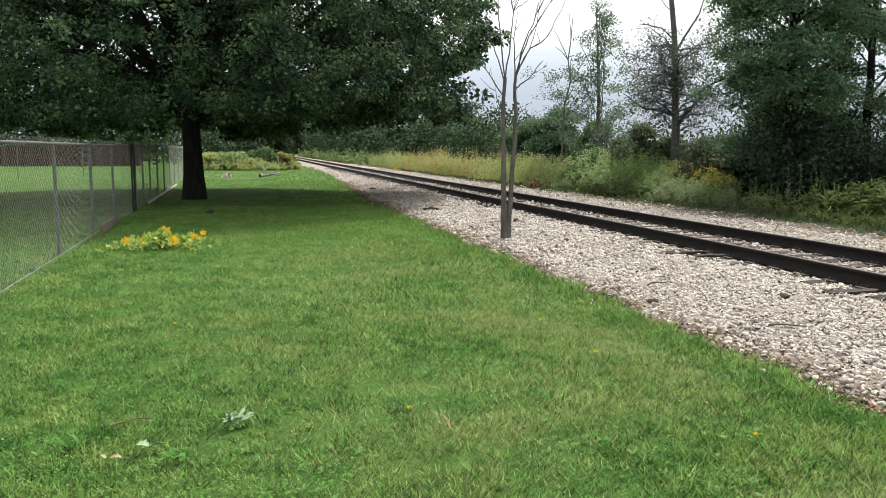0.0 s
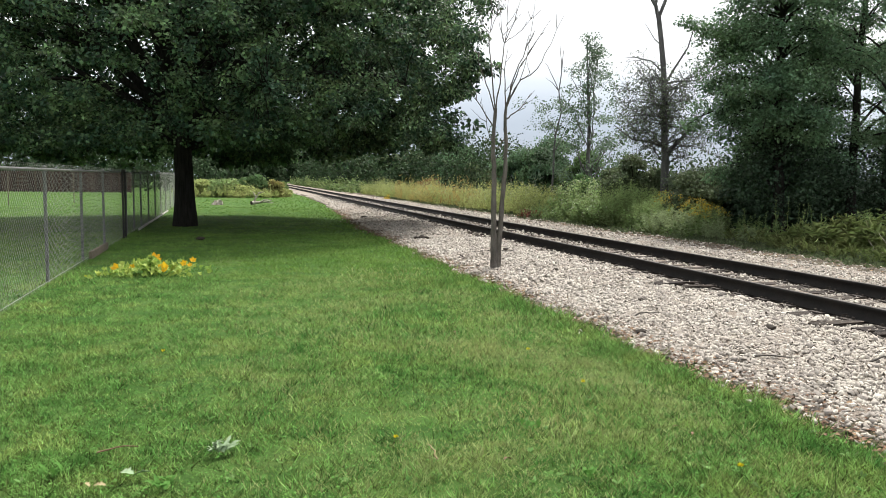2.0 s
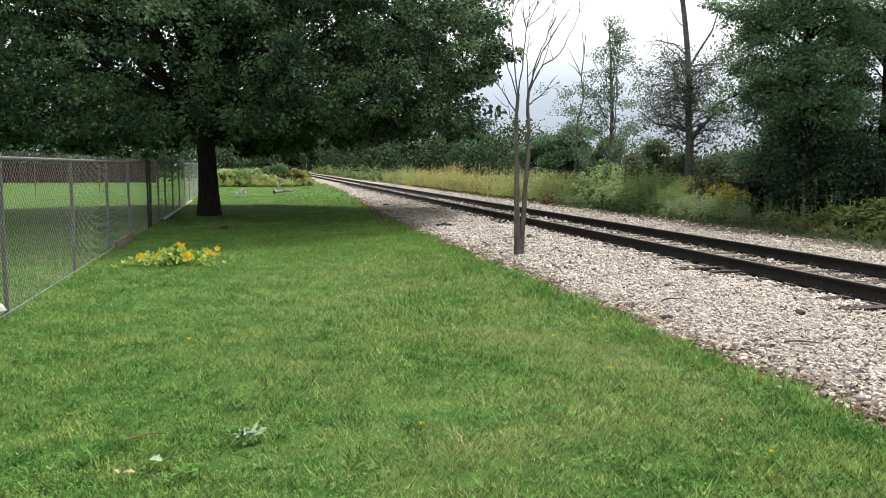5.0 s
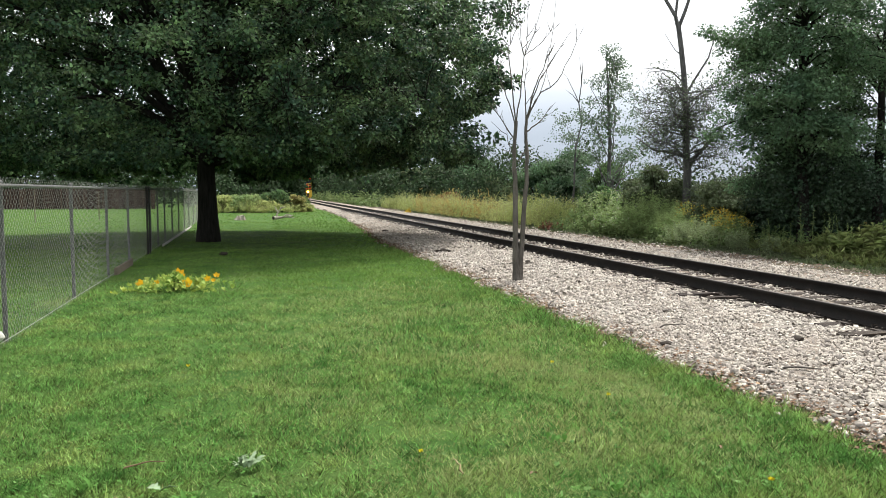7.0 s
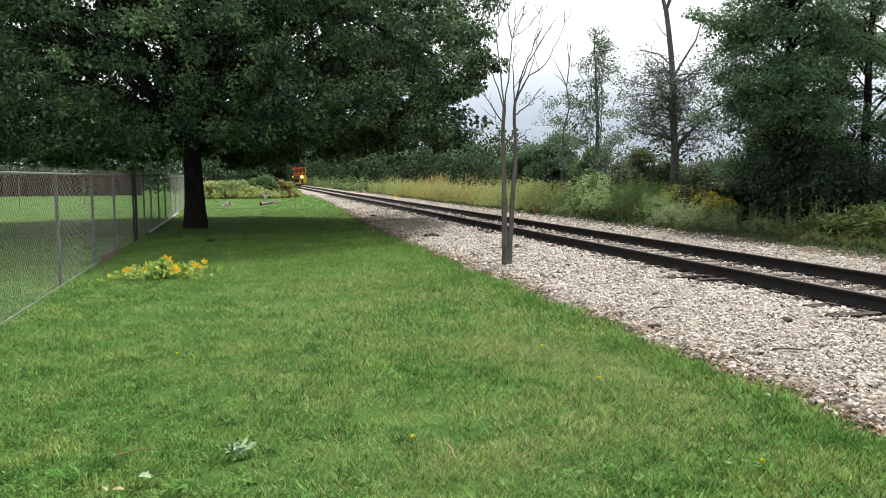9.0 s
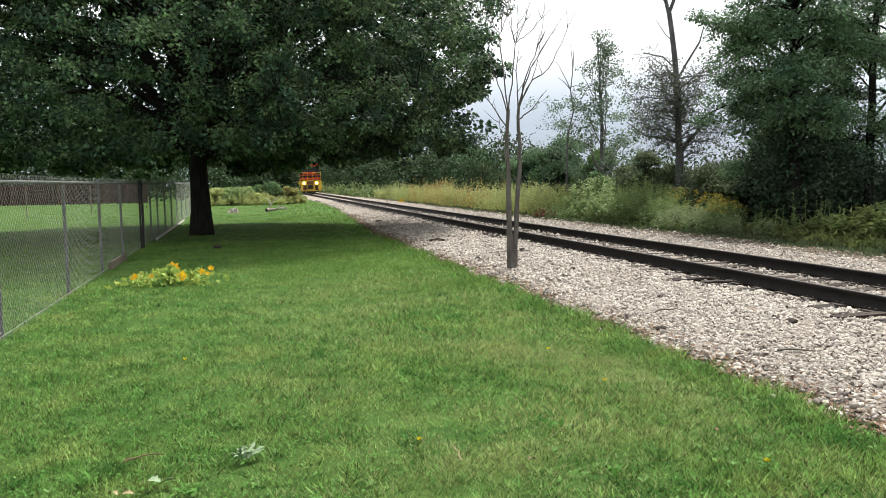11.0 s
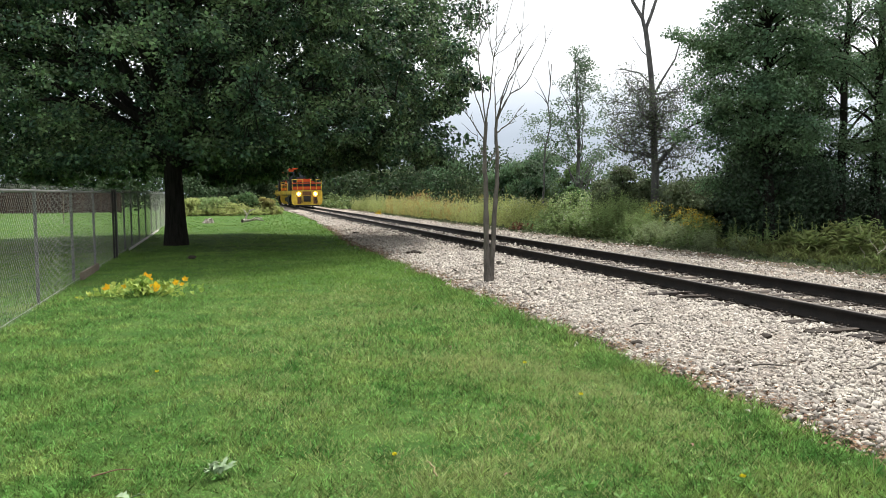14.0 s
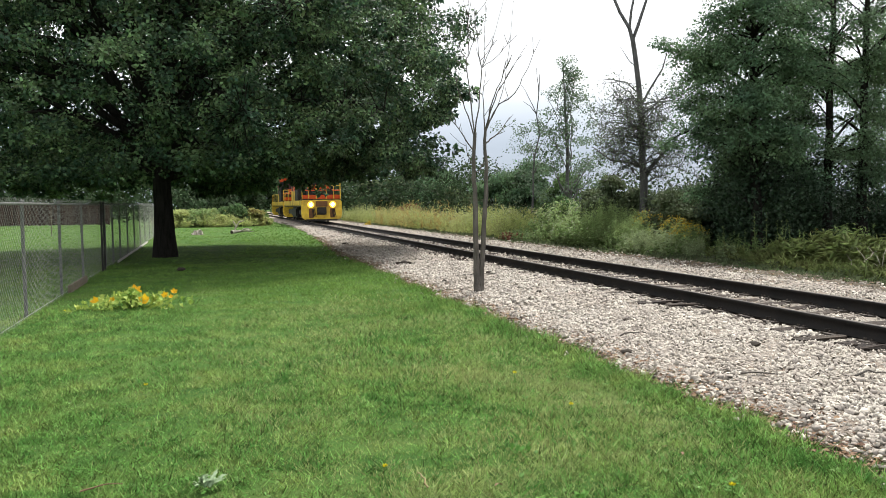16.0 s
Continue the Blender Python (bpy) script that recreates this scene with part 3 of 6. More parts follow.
# ---------------------------------------------------------------- lawn grass
def build_lawn_grass():
    rng = np.random.default_rng(21)
    C, Hh, W = [], [], []
    for y0, y1, dens, h, w in ((2.6, 5.2, 9800, 0.041, 0.0054), (5.2, 8.5, 6000, 0.044, 0.0060), (8.5, 14, 2300, 0.054, 0.0070),
                               (14, 24, 620, 0.055, 0.010), (24, 45, 110, 0.045, 0.021), (45, 75, 20, 0.05, 0.05)):
        x0, x1 = -0.62 * y1 - 0.6, 0.60 * y1 + 0.6
        n = int((y1 - y0) * (x1 - x0) * dens)
        x, y = rng.uniform(x0, x1, n), rng.uniform(y0, y1, n)
        s, v = track_frame(np.stack([x, y], -1))
        patch = np.sin(x * 2.3 + 1.3 * np.sin(y * 1.7)) * np.sin(y * 2.9 + x) * 0.15 + 0.85
        k = (v < lawn_edge(s) + 0.05 + rng.normal(size=n) * 0.06) & (rng.uniform(0, 1, n) < patch) & (np.abs(x) < 0.62 * y + 0.5)
        edge = np.clip(1.3 - np.abs(v[k] - lawn_edge(s[k])) / 0.38, 0, 1)
        C.append(np.stack([x[k], y[k]], -1))
        lump = 0.8 + 0.35 * np.clip(np.sin(x[k] * 3.1 + 2 * np.sin(y[k] * 2.2)) * np.sin(y[k] * 3.7), -0.6, 1) + 0.35 * np.sin(x[k] * 17 + 3 * np.sin(y[k] * 11)) * np.sin(y[k] * 19 + x[k] * 5)
        Hh.append(h * rng.uniform(0.5, 1.35, k.sum()) * lump * (1 + 0.9 * edge))
        W.append(np.full(k.sum(), w))
    C, Hh, W = np.concatenate(C), np.concatenate(Hh), np.concatenate(W)
    n = len(C)
    ang = rng.uniform(0, 2 * np.pi, n)
    side = np.stack([np.cos(ang), np.sin(ang), np.zeros(n)], -1) * (W * rng.uniform(0.6, 1.4, n))[:, None]
    lean = np.clip(rng.normal(size=(n, 2)) * 0.85, -1.15, 1.15)
    base = np.concatenate([C, np.full((n, 1), -0.012)], -1)
    tip = base + np.concatenate([lean * Hh[:, None], Hh[:, None]], -1)
    V = np.stack([base - side, base + side, tip], 1).reshape(-1, 3)
    F = np.arange(3 * n).reshape(-1, 3)
    me = big_mesh("lawn_grass", V, F, M_GRASS)
    me.materials.append(M_GRASS_DRY)                  # drier towards the gravel
    _, v = track_frame(C)
    dry = np.clip((v + 8.8) / 6, 0.05, 0.60) * (1 + 0.9 * np.sin(C[:, 0] * 1.6 + 2 * np.sin(C[:, 1] * 0.8)) * np.sin(C[:, 1] * 1.1))
    me.materials.append(M_GRASS_FAR)
    dry = dry * np.clip((lawn_edge(track_frame(C)[0]) - v - 0.25) / 0.4, 0.05, 1)
    me.polygons.foreach_set("material_index", np.where(C[:, 1] > 12 + 4 * rng.uniform(0, 1, n), 2, rng.uniform(0, 1, n) < dry).astype(np.int32))
    thing("lawn_grass", "short green mown grass blades of the lawn", "grass", data=me, kind="stuff")
    # loose tufts of longer grass
    m = 900
    y = 3.2 + 11 * rng.uniform(0, 1, m) ** 1.2
    x = rng.uniform(-0.58, 0.58, m) * y
    s, v = track_frame(np.stack([x, y], -1))
    k = v < lawn_edge(s) - 0.15
    c = np.repeat(np.stack([x[k], y[k]], -1), 16, axis=0)
    q = len(c)
    c = c + rng.normal(size=(q, 2)) * 0.045
    h = rng.uniform(0.04, 0.085, q)
    a = rng.uniform(0, 2 * np.pi, q)
    sd = np.stack([np.cos(a), np.sin(a), np.zeros(q)], -1) * 0.0058
    b = np.concatenate([c, np.full((q, 1), -0.01)], -1)
    tp = b + np.concatenate([np.clip(rng.normal(size=(q, 2)) * 0.8, -1, 1) * h[:, None], h[:, None]], -1)
    thing("grass_tufts", "loose tufts of longer grass standing in the lawn", "grass", data=big_mesh("grass_tufts", np.stack([b - sd, b + sd, tp], 1).reshape(-1, 3), np.arange(3 * q).reshape(-1, 3), M_GRASS), kind="stuff")
    # broad weeds and clover in the lawn
    n = 12000
    y = 3.0 + 13 * rng.uniform(0, 1, n) ** 1.3
    x = rng.uniform(-0.6, 0.6, n) * y
    s, v = track_frame(np.stack([x, y], -1))
    f = np.sin(x * 1.1 + 0.7) * np.sin(y * 0.9 + 0.4) + 0.4 * np.sin(x * 3.3 - y * 2.1)
    k = (v < lawn_edge(s) - 0.1) & (f + rng.normal(size=n) * 0.6 > 0.2)
    c = np.repeat(np.stack([x[k], y[k], np.full(k.sum(), 0.03)], -1), 5, axis=0)
    m = len(c)
    off = rng.normal(size=(m, 3)) * (0.035, 0.035, 0.008)
    LV, LF = scatter_leaves(c + off, np.concatenate([rng.normal(size=(m, 2)), np.zeros((m, 1))], -1), unit(np.array([0, 0, 1.0]) + rng.normal(size=(m, 3)) * 0.4),
                            rng.uniform(0.010, 0.026, m), LEAF_SIMPLE)
    thing("lawn_clover", "low clover and broad-leaved weeds growing in the lawn", "clover", data=big_mesh("lawn_clover", LV, LF, M_CLOVER), kind="stuff")

    # flat rosettes of broader leaves
    m = 430
    y = 3.2 + 9.5 * rng.uniform(0, 1, m) ** 1.2
    x = rng.uniform(-0.58, 0.58, m) * y
    s, v = track_frame(np.stack([x, y], -1))
    k = (v < lawn_edge(s) - 0.15) & (np.sin(x * 0.9 + 2) * np.sin(y * 0.7) + rng.normal(size=m) * 0.7 > -0.3)
    c = np.repeat(np.stack([x[k], y[k], np.full(k.sum(), 0.022)], -1), 7, axis=0)
    q = len(c)
    a = rng.uniform(0, 2 * np.pi, q)
    al = np.stack([np.cos(a), np.sin(a), rng.uniform(0.15, 0.9, q)], -1)
    LV, LF = scatter_leaves(c, al, unit(np.array([0, 0, 1.0]) + rng.normal(size=(q, 3)) * 0.35), rng.uniform(0.022, 0.052, q), LEAF_ROSETTE)
    thing("broadleaf_weeds", "flat pale green rosettes of broad-leaved weeds in the lawn", "weeds", data=big_mesh("broadleaf_weeds", LV, LF, M_ROSETTE), kind="stuff")


# ---------------------------------------------------------------- fence
FENCE_O, FENCE_D = np.array([-5.20, 9.05]), np.array([-0.2652, 0.9642])


def fence_pose(y, z=0.0):
    """A pose on the fence line at world y; local y runs along the fence."""
    k = (y - FENCE_O[1]) / FENCE_D[1]
    p = FENCE_O + k * FENCE_D
    return pose(p[0], p[1], z, 0, 0, math.degrees(math.atan2(-FENCE_D[0], FENCE_D[1])))


def wire_fabric(length, height, cell=0.115, r=0.0013):
    """Two families of diagonal wires that cross as diamonds, with twisted ends at the top."""
    bag = Bag()
    n = int(length / cell) + 1
    run = height * 1.12
    tri = np.array([[1, 0], [-0.5, 0.87], [-0.5, -0.87]]) * r
    for d in (1, -1):
        for k in range(-int(run / cell) - 1, n + int(run / cell) + 1):
            a, b = k * cell, k * cell + d * run
            za, zb = 0.0, height
            lo, hi = (a, b) if a < b else (b, a)
            if hi <= 0 or lo >= length:
                continue
            def z_at(q):
                return (q - a) / (b - a) * height
            a2, b2 = min(max(a, 0), length), min(max(b, 0), length)
            za, zb = z_at(a2), z_at(b2)
            if abs(zb - za) < 0.02:
                continue
            off = 0.002 * d
            V = [(off + x, a2 + y, za) for x, y in tri] + [(off + x, b2 + y, zb) for x, y in tri]
            bag.add(V, [(0, 1, 4, 3), (1, 2, 5, 4), (2, 0, 3, 5)])
    for k in range(n):
        y = k * cell
        for d in (1, -1):
            V = [(x, y + w, height - 0.01) for x, w in tri] + [(x + d * 0.006, y + w + d * 0.014, height + 0.035) for x, w in tri]
            bag.add(V, [(0, 1, 4, 3), (1, 2, 5, 4), (2, 0, 3, 5)])
    return bag.mesh("wire_fabric", M_WIRE)


def build_fence():
    y0, y1 = 4.0, 52.0
    f = thing("chain_link_fence", "tall galvanised chain-link fence on steel posts along the lawn", "fence", fence_pose(y0))
    ln = (y1 - y0) / FENCE_D[1]
    part("wire_fabric", wire_fabric(ln, 1.83), f, "grey diamond wire mesh")
    V, F = tube_arrays([(-0.03, 0, 1.775), (-0.03, ln * 0.5, 1.775), (-0.03, ln, 1.775)], [0.020] * 3, 8)
    part("top_rail", big_mesh("top_rail", V, F, M_PIPE, True), f)
    V, F = tube_arrays([(0.0, 0, 0.05), (0.0, ln, 0.05)], [0.004] * 2, 5)
    part("tension_wire", big_mesh("tension_wire", V, F, M_WIRE), f)
    V, F = tube_arrays([(0, 0, -0.1), (0, 0, 0.9), (0, 0, 1.79)], [0.027] * 3, 10)
    cap, cf = tube_arrays([(0, 0, 1.785), (0, 0, 1.81), (0, 0, 1.835), (0, 0, 1.842)], [0.037, 0.037, 0.02, 0.002], 10)
    bag = Bag()
    bag.add(V, F)
    bag.add(cap, cf)
    post = bag.mesh("post", M_GALV, True)
    bag2 = Bag()
    V, F = tube_arrays([(0, 0, -0.1), (0, 0, 1.0), (0, 0, 1.82)], [0.026] * 3, 10)
    bag2.add(V, F)
    V, F = tube_arrays([(0, 0, 1.815), (0, 0, 1.845), (0, 0, 1.855)], [0.036, 0.024, 0.003], 10)
    bag2.add(V, F)
    gate_post = bag2.mesh("gate_post", M_POSTDARK, True)
    for y in (5.6, 9.05, 12.75, 16.0, 18.95, 23.4, 25.4, 27.6, 30.4, 33.4, 36.5, 39.6, 43.0, 46.1, 49.2):
        p = part("post", post, f)
        p.matrix_local = pose(-0.05, (y - y0) / FENCE_D[1], 0)
    for y in (21.7, 22.2):
        p = part("gate_post", gate_post, f, "dark thick gate post")
        p.matrix_local = pose(0.06, (y - y0) / FENCE_D[1], 0)
    bm = bmesh.new()
    box(bm, (-0.004, -0.12, -0.08), (0.004, 0.12, 0.08), 0.003)
    tag = bpy.data.meshes.new("tag")
    bm.to_mesh(tag)
    bm.free()
    tag.materials.append(M_CURB)
    for y in (26.9, 28.4):
        q = part("tag", tag, f, "small white tag on the mesh")
        q.matrix_local = pose(0.012, (y - y0) / FENCE_D[1], 1.50)
    # boards and edging at the foot
    bm = bmesh.new()
    box(bm, (-0.025, 0, -0.05), (0.025, 2.5, 0.16), 0.006)
    b = part("kickboard", bm, None, mat=M_BOARD)
    tagged(b, "weathered brown board set along the foot of the fence", "board")
    b.matrix_world = fence_pose(16.3) @ pose(0.04, 0, 0)
    bm = bmesh.new()
    box(bm, (-0.02, 0, -0.05), (0.02, 14.0, 0.07), 0.006)
    c = part("edging_strip", bm, None, mat=M_CURB)
    tagged(c, "pale narrow edging strip along the fence foot", "edging")
    c.matrix_world = fence_pose(25.2) @ pose(0.10, 0, 0)


# ---------------------------------------------------------------- trees
def limb_path(rng, a, b, n=6, sag=0.0, wob=0.06):
    a, b = np.asarray(a, float), np.asarray(b, float)
    t = np.linspace(0, 1, n)[:, None]
    L = np.linalg.norm(b - a)
    P = a + (b - a) * t
    P[:, 2] += sag * L * np.sin(np.pi * t[:, 0])
    P[1:-1] += rng.normal(size=(n - 2, 3)) * wob * L * 0.4
    return P


def tree(name, label, category, base, trunk_pts, trunk_r, clumps, clump_r, per, leaf, shape, leaf_mat, bark, seed, limbs=14, group="", twig=0.012, droop=0.35, flat=0.6, sag=0.12, fine_side=None, min_fork=0.0, coarse=2.3, outward=1.1):
    """A tree: trunk with flare, limbs towards the clumps, and a crown of small leaves. Points relative to base."""
    rng = np.random.default_rng(seed)
    t = thing(name, label, category, pose(*base), group=group)
    P = np.asarray(trunk_pts, float)
    k = np.linspace(0, 1, 14)
    d = np.linspace(0, 1, len(P))
    Q = np.stack([np.interp(k, d, P[:, i]) for i in range(3)], -1)
    Q[1:-1, :2] += rng.normal(size=(12, 2)) * trunk_r * 0.04
    R = trunk_r * (1 - 0.86 * k) ** 0.9
    R = R * (1 + 0.22 * np.exp(-Q[:, 2] / max(trunk_r * 0.9, 0.02)))
    Q[0, 2] -= 0.15
    V, F = tube_arrays(Q, R, 14)
    V[:, :2] += (rng.normal(size=(len(V), 2)) * trunk_r * 0.03)
    part("trunk", big_mesh("trunk", V, F, bark, True), t)
    bag = Bag()
    clumps = np.asarray(clumps, float)
    order = rng.permutation(len(clumps))
    mains = []
    for c in clumps[order[:limbs]]:
        zt = np.clip(c[2] * rng.uniform(0.35, 0.75), max(Q[2, 2], min_fork), Q[-1, 2])
        a = np.array([np.interp(zt, Q[:, 2], Q[:, i]) for i in range(3)])
        r0 = np.interp(zt, Q[:, 2], R) * 0.5
        L = limb_path(rng, a, c, 7, sag)
        mains.append(L)
        part("limb", big_mesh("limb", *tube_arrays(L, np.linspace(r0, twig, 7), 6), bark, True), t)
    fr = np.linspace(0.3, 1, 26)
    allp = np.concatenate([np.stack([np.interp(fr, np.linspace(0, 1, len(m)), m[:, i]) for i in range(3)], -1) for m in mains])
    for c in clumps[order[limbs:]]:
        a = allp[np.argmin(((allp - c) ** 2).sum(1) * rng.uniform(0.5, 1.8, len(allp)))]
        if np.linalg.norm(a - c) > 25 * twig + 0.7:
            continue
        bag.add(*tube_arrays(limb_path(rng, a, c, 3, sag * 0.5), np.linspace(twig * 1.2, twig * 0.35, 3), 3))
    tagged(part("twig_mass", bag.mesh("twig_mass", bark, True), t), kind="stuff")
    radii = np.broadcast_to(clump_r, (len(clumps),))
    bag = Bag()
    if fine_side is None:
        bag.add(*clump_leaves(rng, clumps, radii, per, leaf, shape, droop, flat, outward))
    else:                                        # small leaves on the open side, coarser ones elsewhere
        k = (clumps[:, 1] < fine_side) & (radii < 1)
        bag.add(*clump_leaves(rng, clumps[k], radii[k], per, leaf, shape, droop, flat, outward))
        b = ~k & (radii < 1)
        bag.add(*clump_leaves(rng, clumps[b], radii[b], int(per * 0.9), leaf * 1.9, shape, droop, flat, outward))
        k = k | b
        bag.add(*clump_leaves(rng, clumps[~k], radii[~k], max(24, int(per * 0.9)), leaf * coarse, shape, droop, flat, 0.15))
    part("crown", bag.mesh("crown", leaf_mat), t)
    return t


def ellipsoid_clumps(rng, n, centre, radii, hollow=0.55, floor=None):
    d = rand_dirs(rng, n * 2)
    r = (hollow ** 3 + (1 - hollow ** 3) * rng.uniform(0, 1, (n * 2, 1))) ** (1 / 3)
    p = np.asarray(centre) + d * r * np.asarray(radii)
    if floor is not None:
        p = p[p[:, 2] > floor]
    return p[:n]


def spray_clumps(rng, ends, axis_z, k=6, size=0.8, droop=0.12):
    """Leaf clumps in flat fans at the ends of boughs, spreading outwards from the stem."""
    ends = np.asarray(ends, float)
    o = ends.copy()
    o[:, 2] = (ends[:, 2] - axis_z) * 0.35
    o = unit(o)
    side = unit(np.stack([-o[:, 1], o[:, 0], np.zeros(len(o))], -1))
    n = len(ends)
    s = size * rng.uniform(0.6, 1.35, (n, 1))
    out = []
    for _ in range(k):
        a = rng.uniform(-1.0, 0.45, (n, 1))
        b = rng.normal(size=(n, 1)) * 0.55
        out.append(ends + o * a * s + side * b * s + np.array([0, 0, 1.0]) * s * (rng.normal(size=(n, 1)) * 0.16 - droop * np.abs(b) - droop * np.maximum(a, 0)))
    return np.concatenate(out)


def build_maple():
    rng = np.random.default_rng(31)
    z = 2.45 + 11.4 * rng.uniform(0, 1, 1250) ** 1.1
    a = rng.uniform(0, 2 * np.pi, len(z))
    R = np.interp(z, [2.4, 3.3, 5.5, 7.5, 10, 12.5, 14.2], [8.2, 9.6, 10.0, 10.0, 9.2, 6.4, 1.8])
    R = R * (1 + 0.04 * np.sin(a * 7 + z * 1.1) + 0.03 * np.sin(a * 13 - z * 2.3))
    r = R * (1.0 - 0.45 * rng.uniform(0, 1, len(z)) ** 1.8)
    ends = np.stack([r * np.cos(a), r * np.sin(a), z + rng.normal(size=len(z)) * 0.2], -1)
    low = 2.5 + np.interp(r, [0, 3.0, 5.5, 7.7, 8.9, 9.7], [0, 0.05, 0.38, 0.45, 0.5, 0.75]) * np.clip(ends[:, 0] / 6, 0, 1)
    ends[:, 2] = np.maximum(ends[:, 2], low)
    # open middle, where the limbs show, and a thinner far side
    open_mid = (np.abs(ends[:, 0] + 0.6) < 3.6) & (ends[:, 1] < 0) & (ends[:, 2] > 3.1) & (ends[:, 2] < 8.5)
    u = rng.uniform(0, 1, len(ends))
    ends = ends[np.where(open_mid, u < 0.70, np.where(ends[:, 1] > 1, u < 0.88, u < 0.95))]
    outer = spray_clumps(rng, ends, 6.0, 6, 0.85)
    a = rng.uniform(0, 2 * np.pi, 330)
    r = 8.2 * np.sqrt(rng.uniform(0.02, 1, 330))
    rise = np.interp(r, [0, 3.0, 5.5, 7.7, 8.9], [0, 0.05, 0.38, 0.55, 0.9]) * np.clip(np.cos(a) * 1.6 + 0.4, 0.1, 1)
    skirt = np.stack([r * np.cos(a), r * np.sin(a), 2.55 + rise + 0.35 * np.sin(a * 5 + r) ** 2 + np.abs(rng.normal(size=330)) * 0.55], -1)
    inner = ellipsoid_clumps(rng, 880, (0.0, 0.6, 7.6), (8.3, 7.4, 5.6), 0.25, 3.2)
    inner = inner[~((inner[:, 1] < 0.6) & (np.abs(inner[:, 0] + 0.6) < 2.2) & (inner[:, 2] < 7.0))]
    inner = np.concatenate([inner, ellipsoid_clumps(rng, 150, (-1.5, 4.5, 5.6), (5.5, 2.4, 2.7), 0.0, 3.0)])
    cl = np.concatenate([outer, skirt, inner])
    rad = np.concatenate([np.full(len(outer), 0.30), np.full(len(skirt), 0.5), np.full(len(inner), 1.15)])
    t = tree("maple_tree", "large dark maple with thick trunk and low spreading crown", "tree", (-8.88, 27.6, 0),
             [(0, 0, 0), (0.0, 0, 3.5), (0.05, 0.1, 7), (0.15, 0, 11)], 0.355, cl, rad, 46, 0.105, LEAF_SIMPLE, M_MAPLE, M_BARK, 32, limbs=60, twig=0.02, fine_side=1.0, min_fork=2.6, outward=0.7, coarse=1.75)
    for z0, e, r0 in ((3.0, (-3.0, -1.2, 8.6), 0.17), (2.8, (-5.2, -2.2, 6.0), 0.13), (3.3, (1.9, -1.8, 9.0), 0.18), (3.0, (4.4, -2.6, 6.8), 0.13),
                      (3.6, (-1.3, -2.9, 8.2), 0.13), (3.4, (0.8, 2.4, 9.5), 0.16), (2.7, (2.6, -4.5, 4.9), 0.10), (2.6, (-3.0, -4.6, 4.6), 0.10)):
        L = limb_path(rng, (0, 0, z0), e, 9, 0.06, 0.05)
        part("limb", big_mesh("limb", *tube_arrays(L, np.linspace(r0, 0.03, 9), 9), M_BARK, True), t)


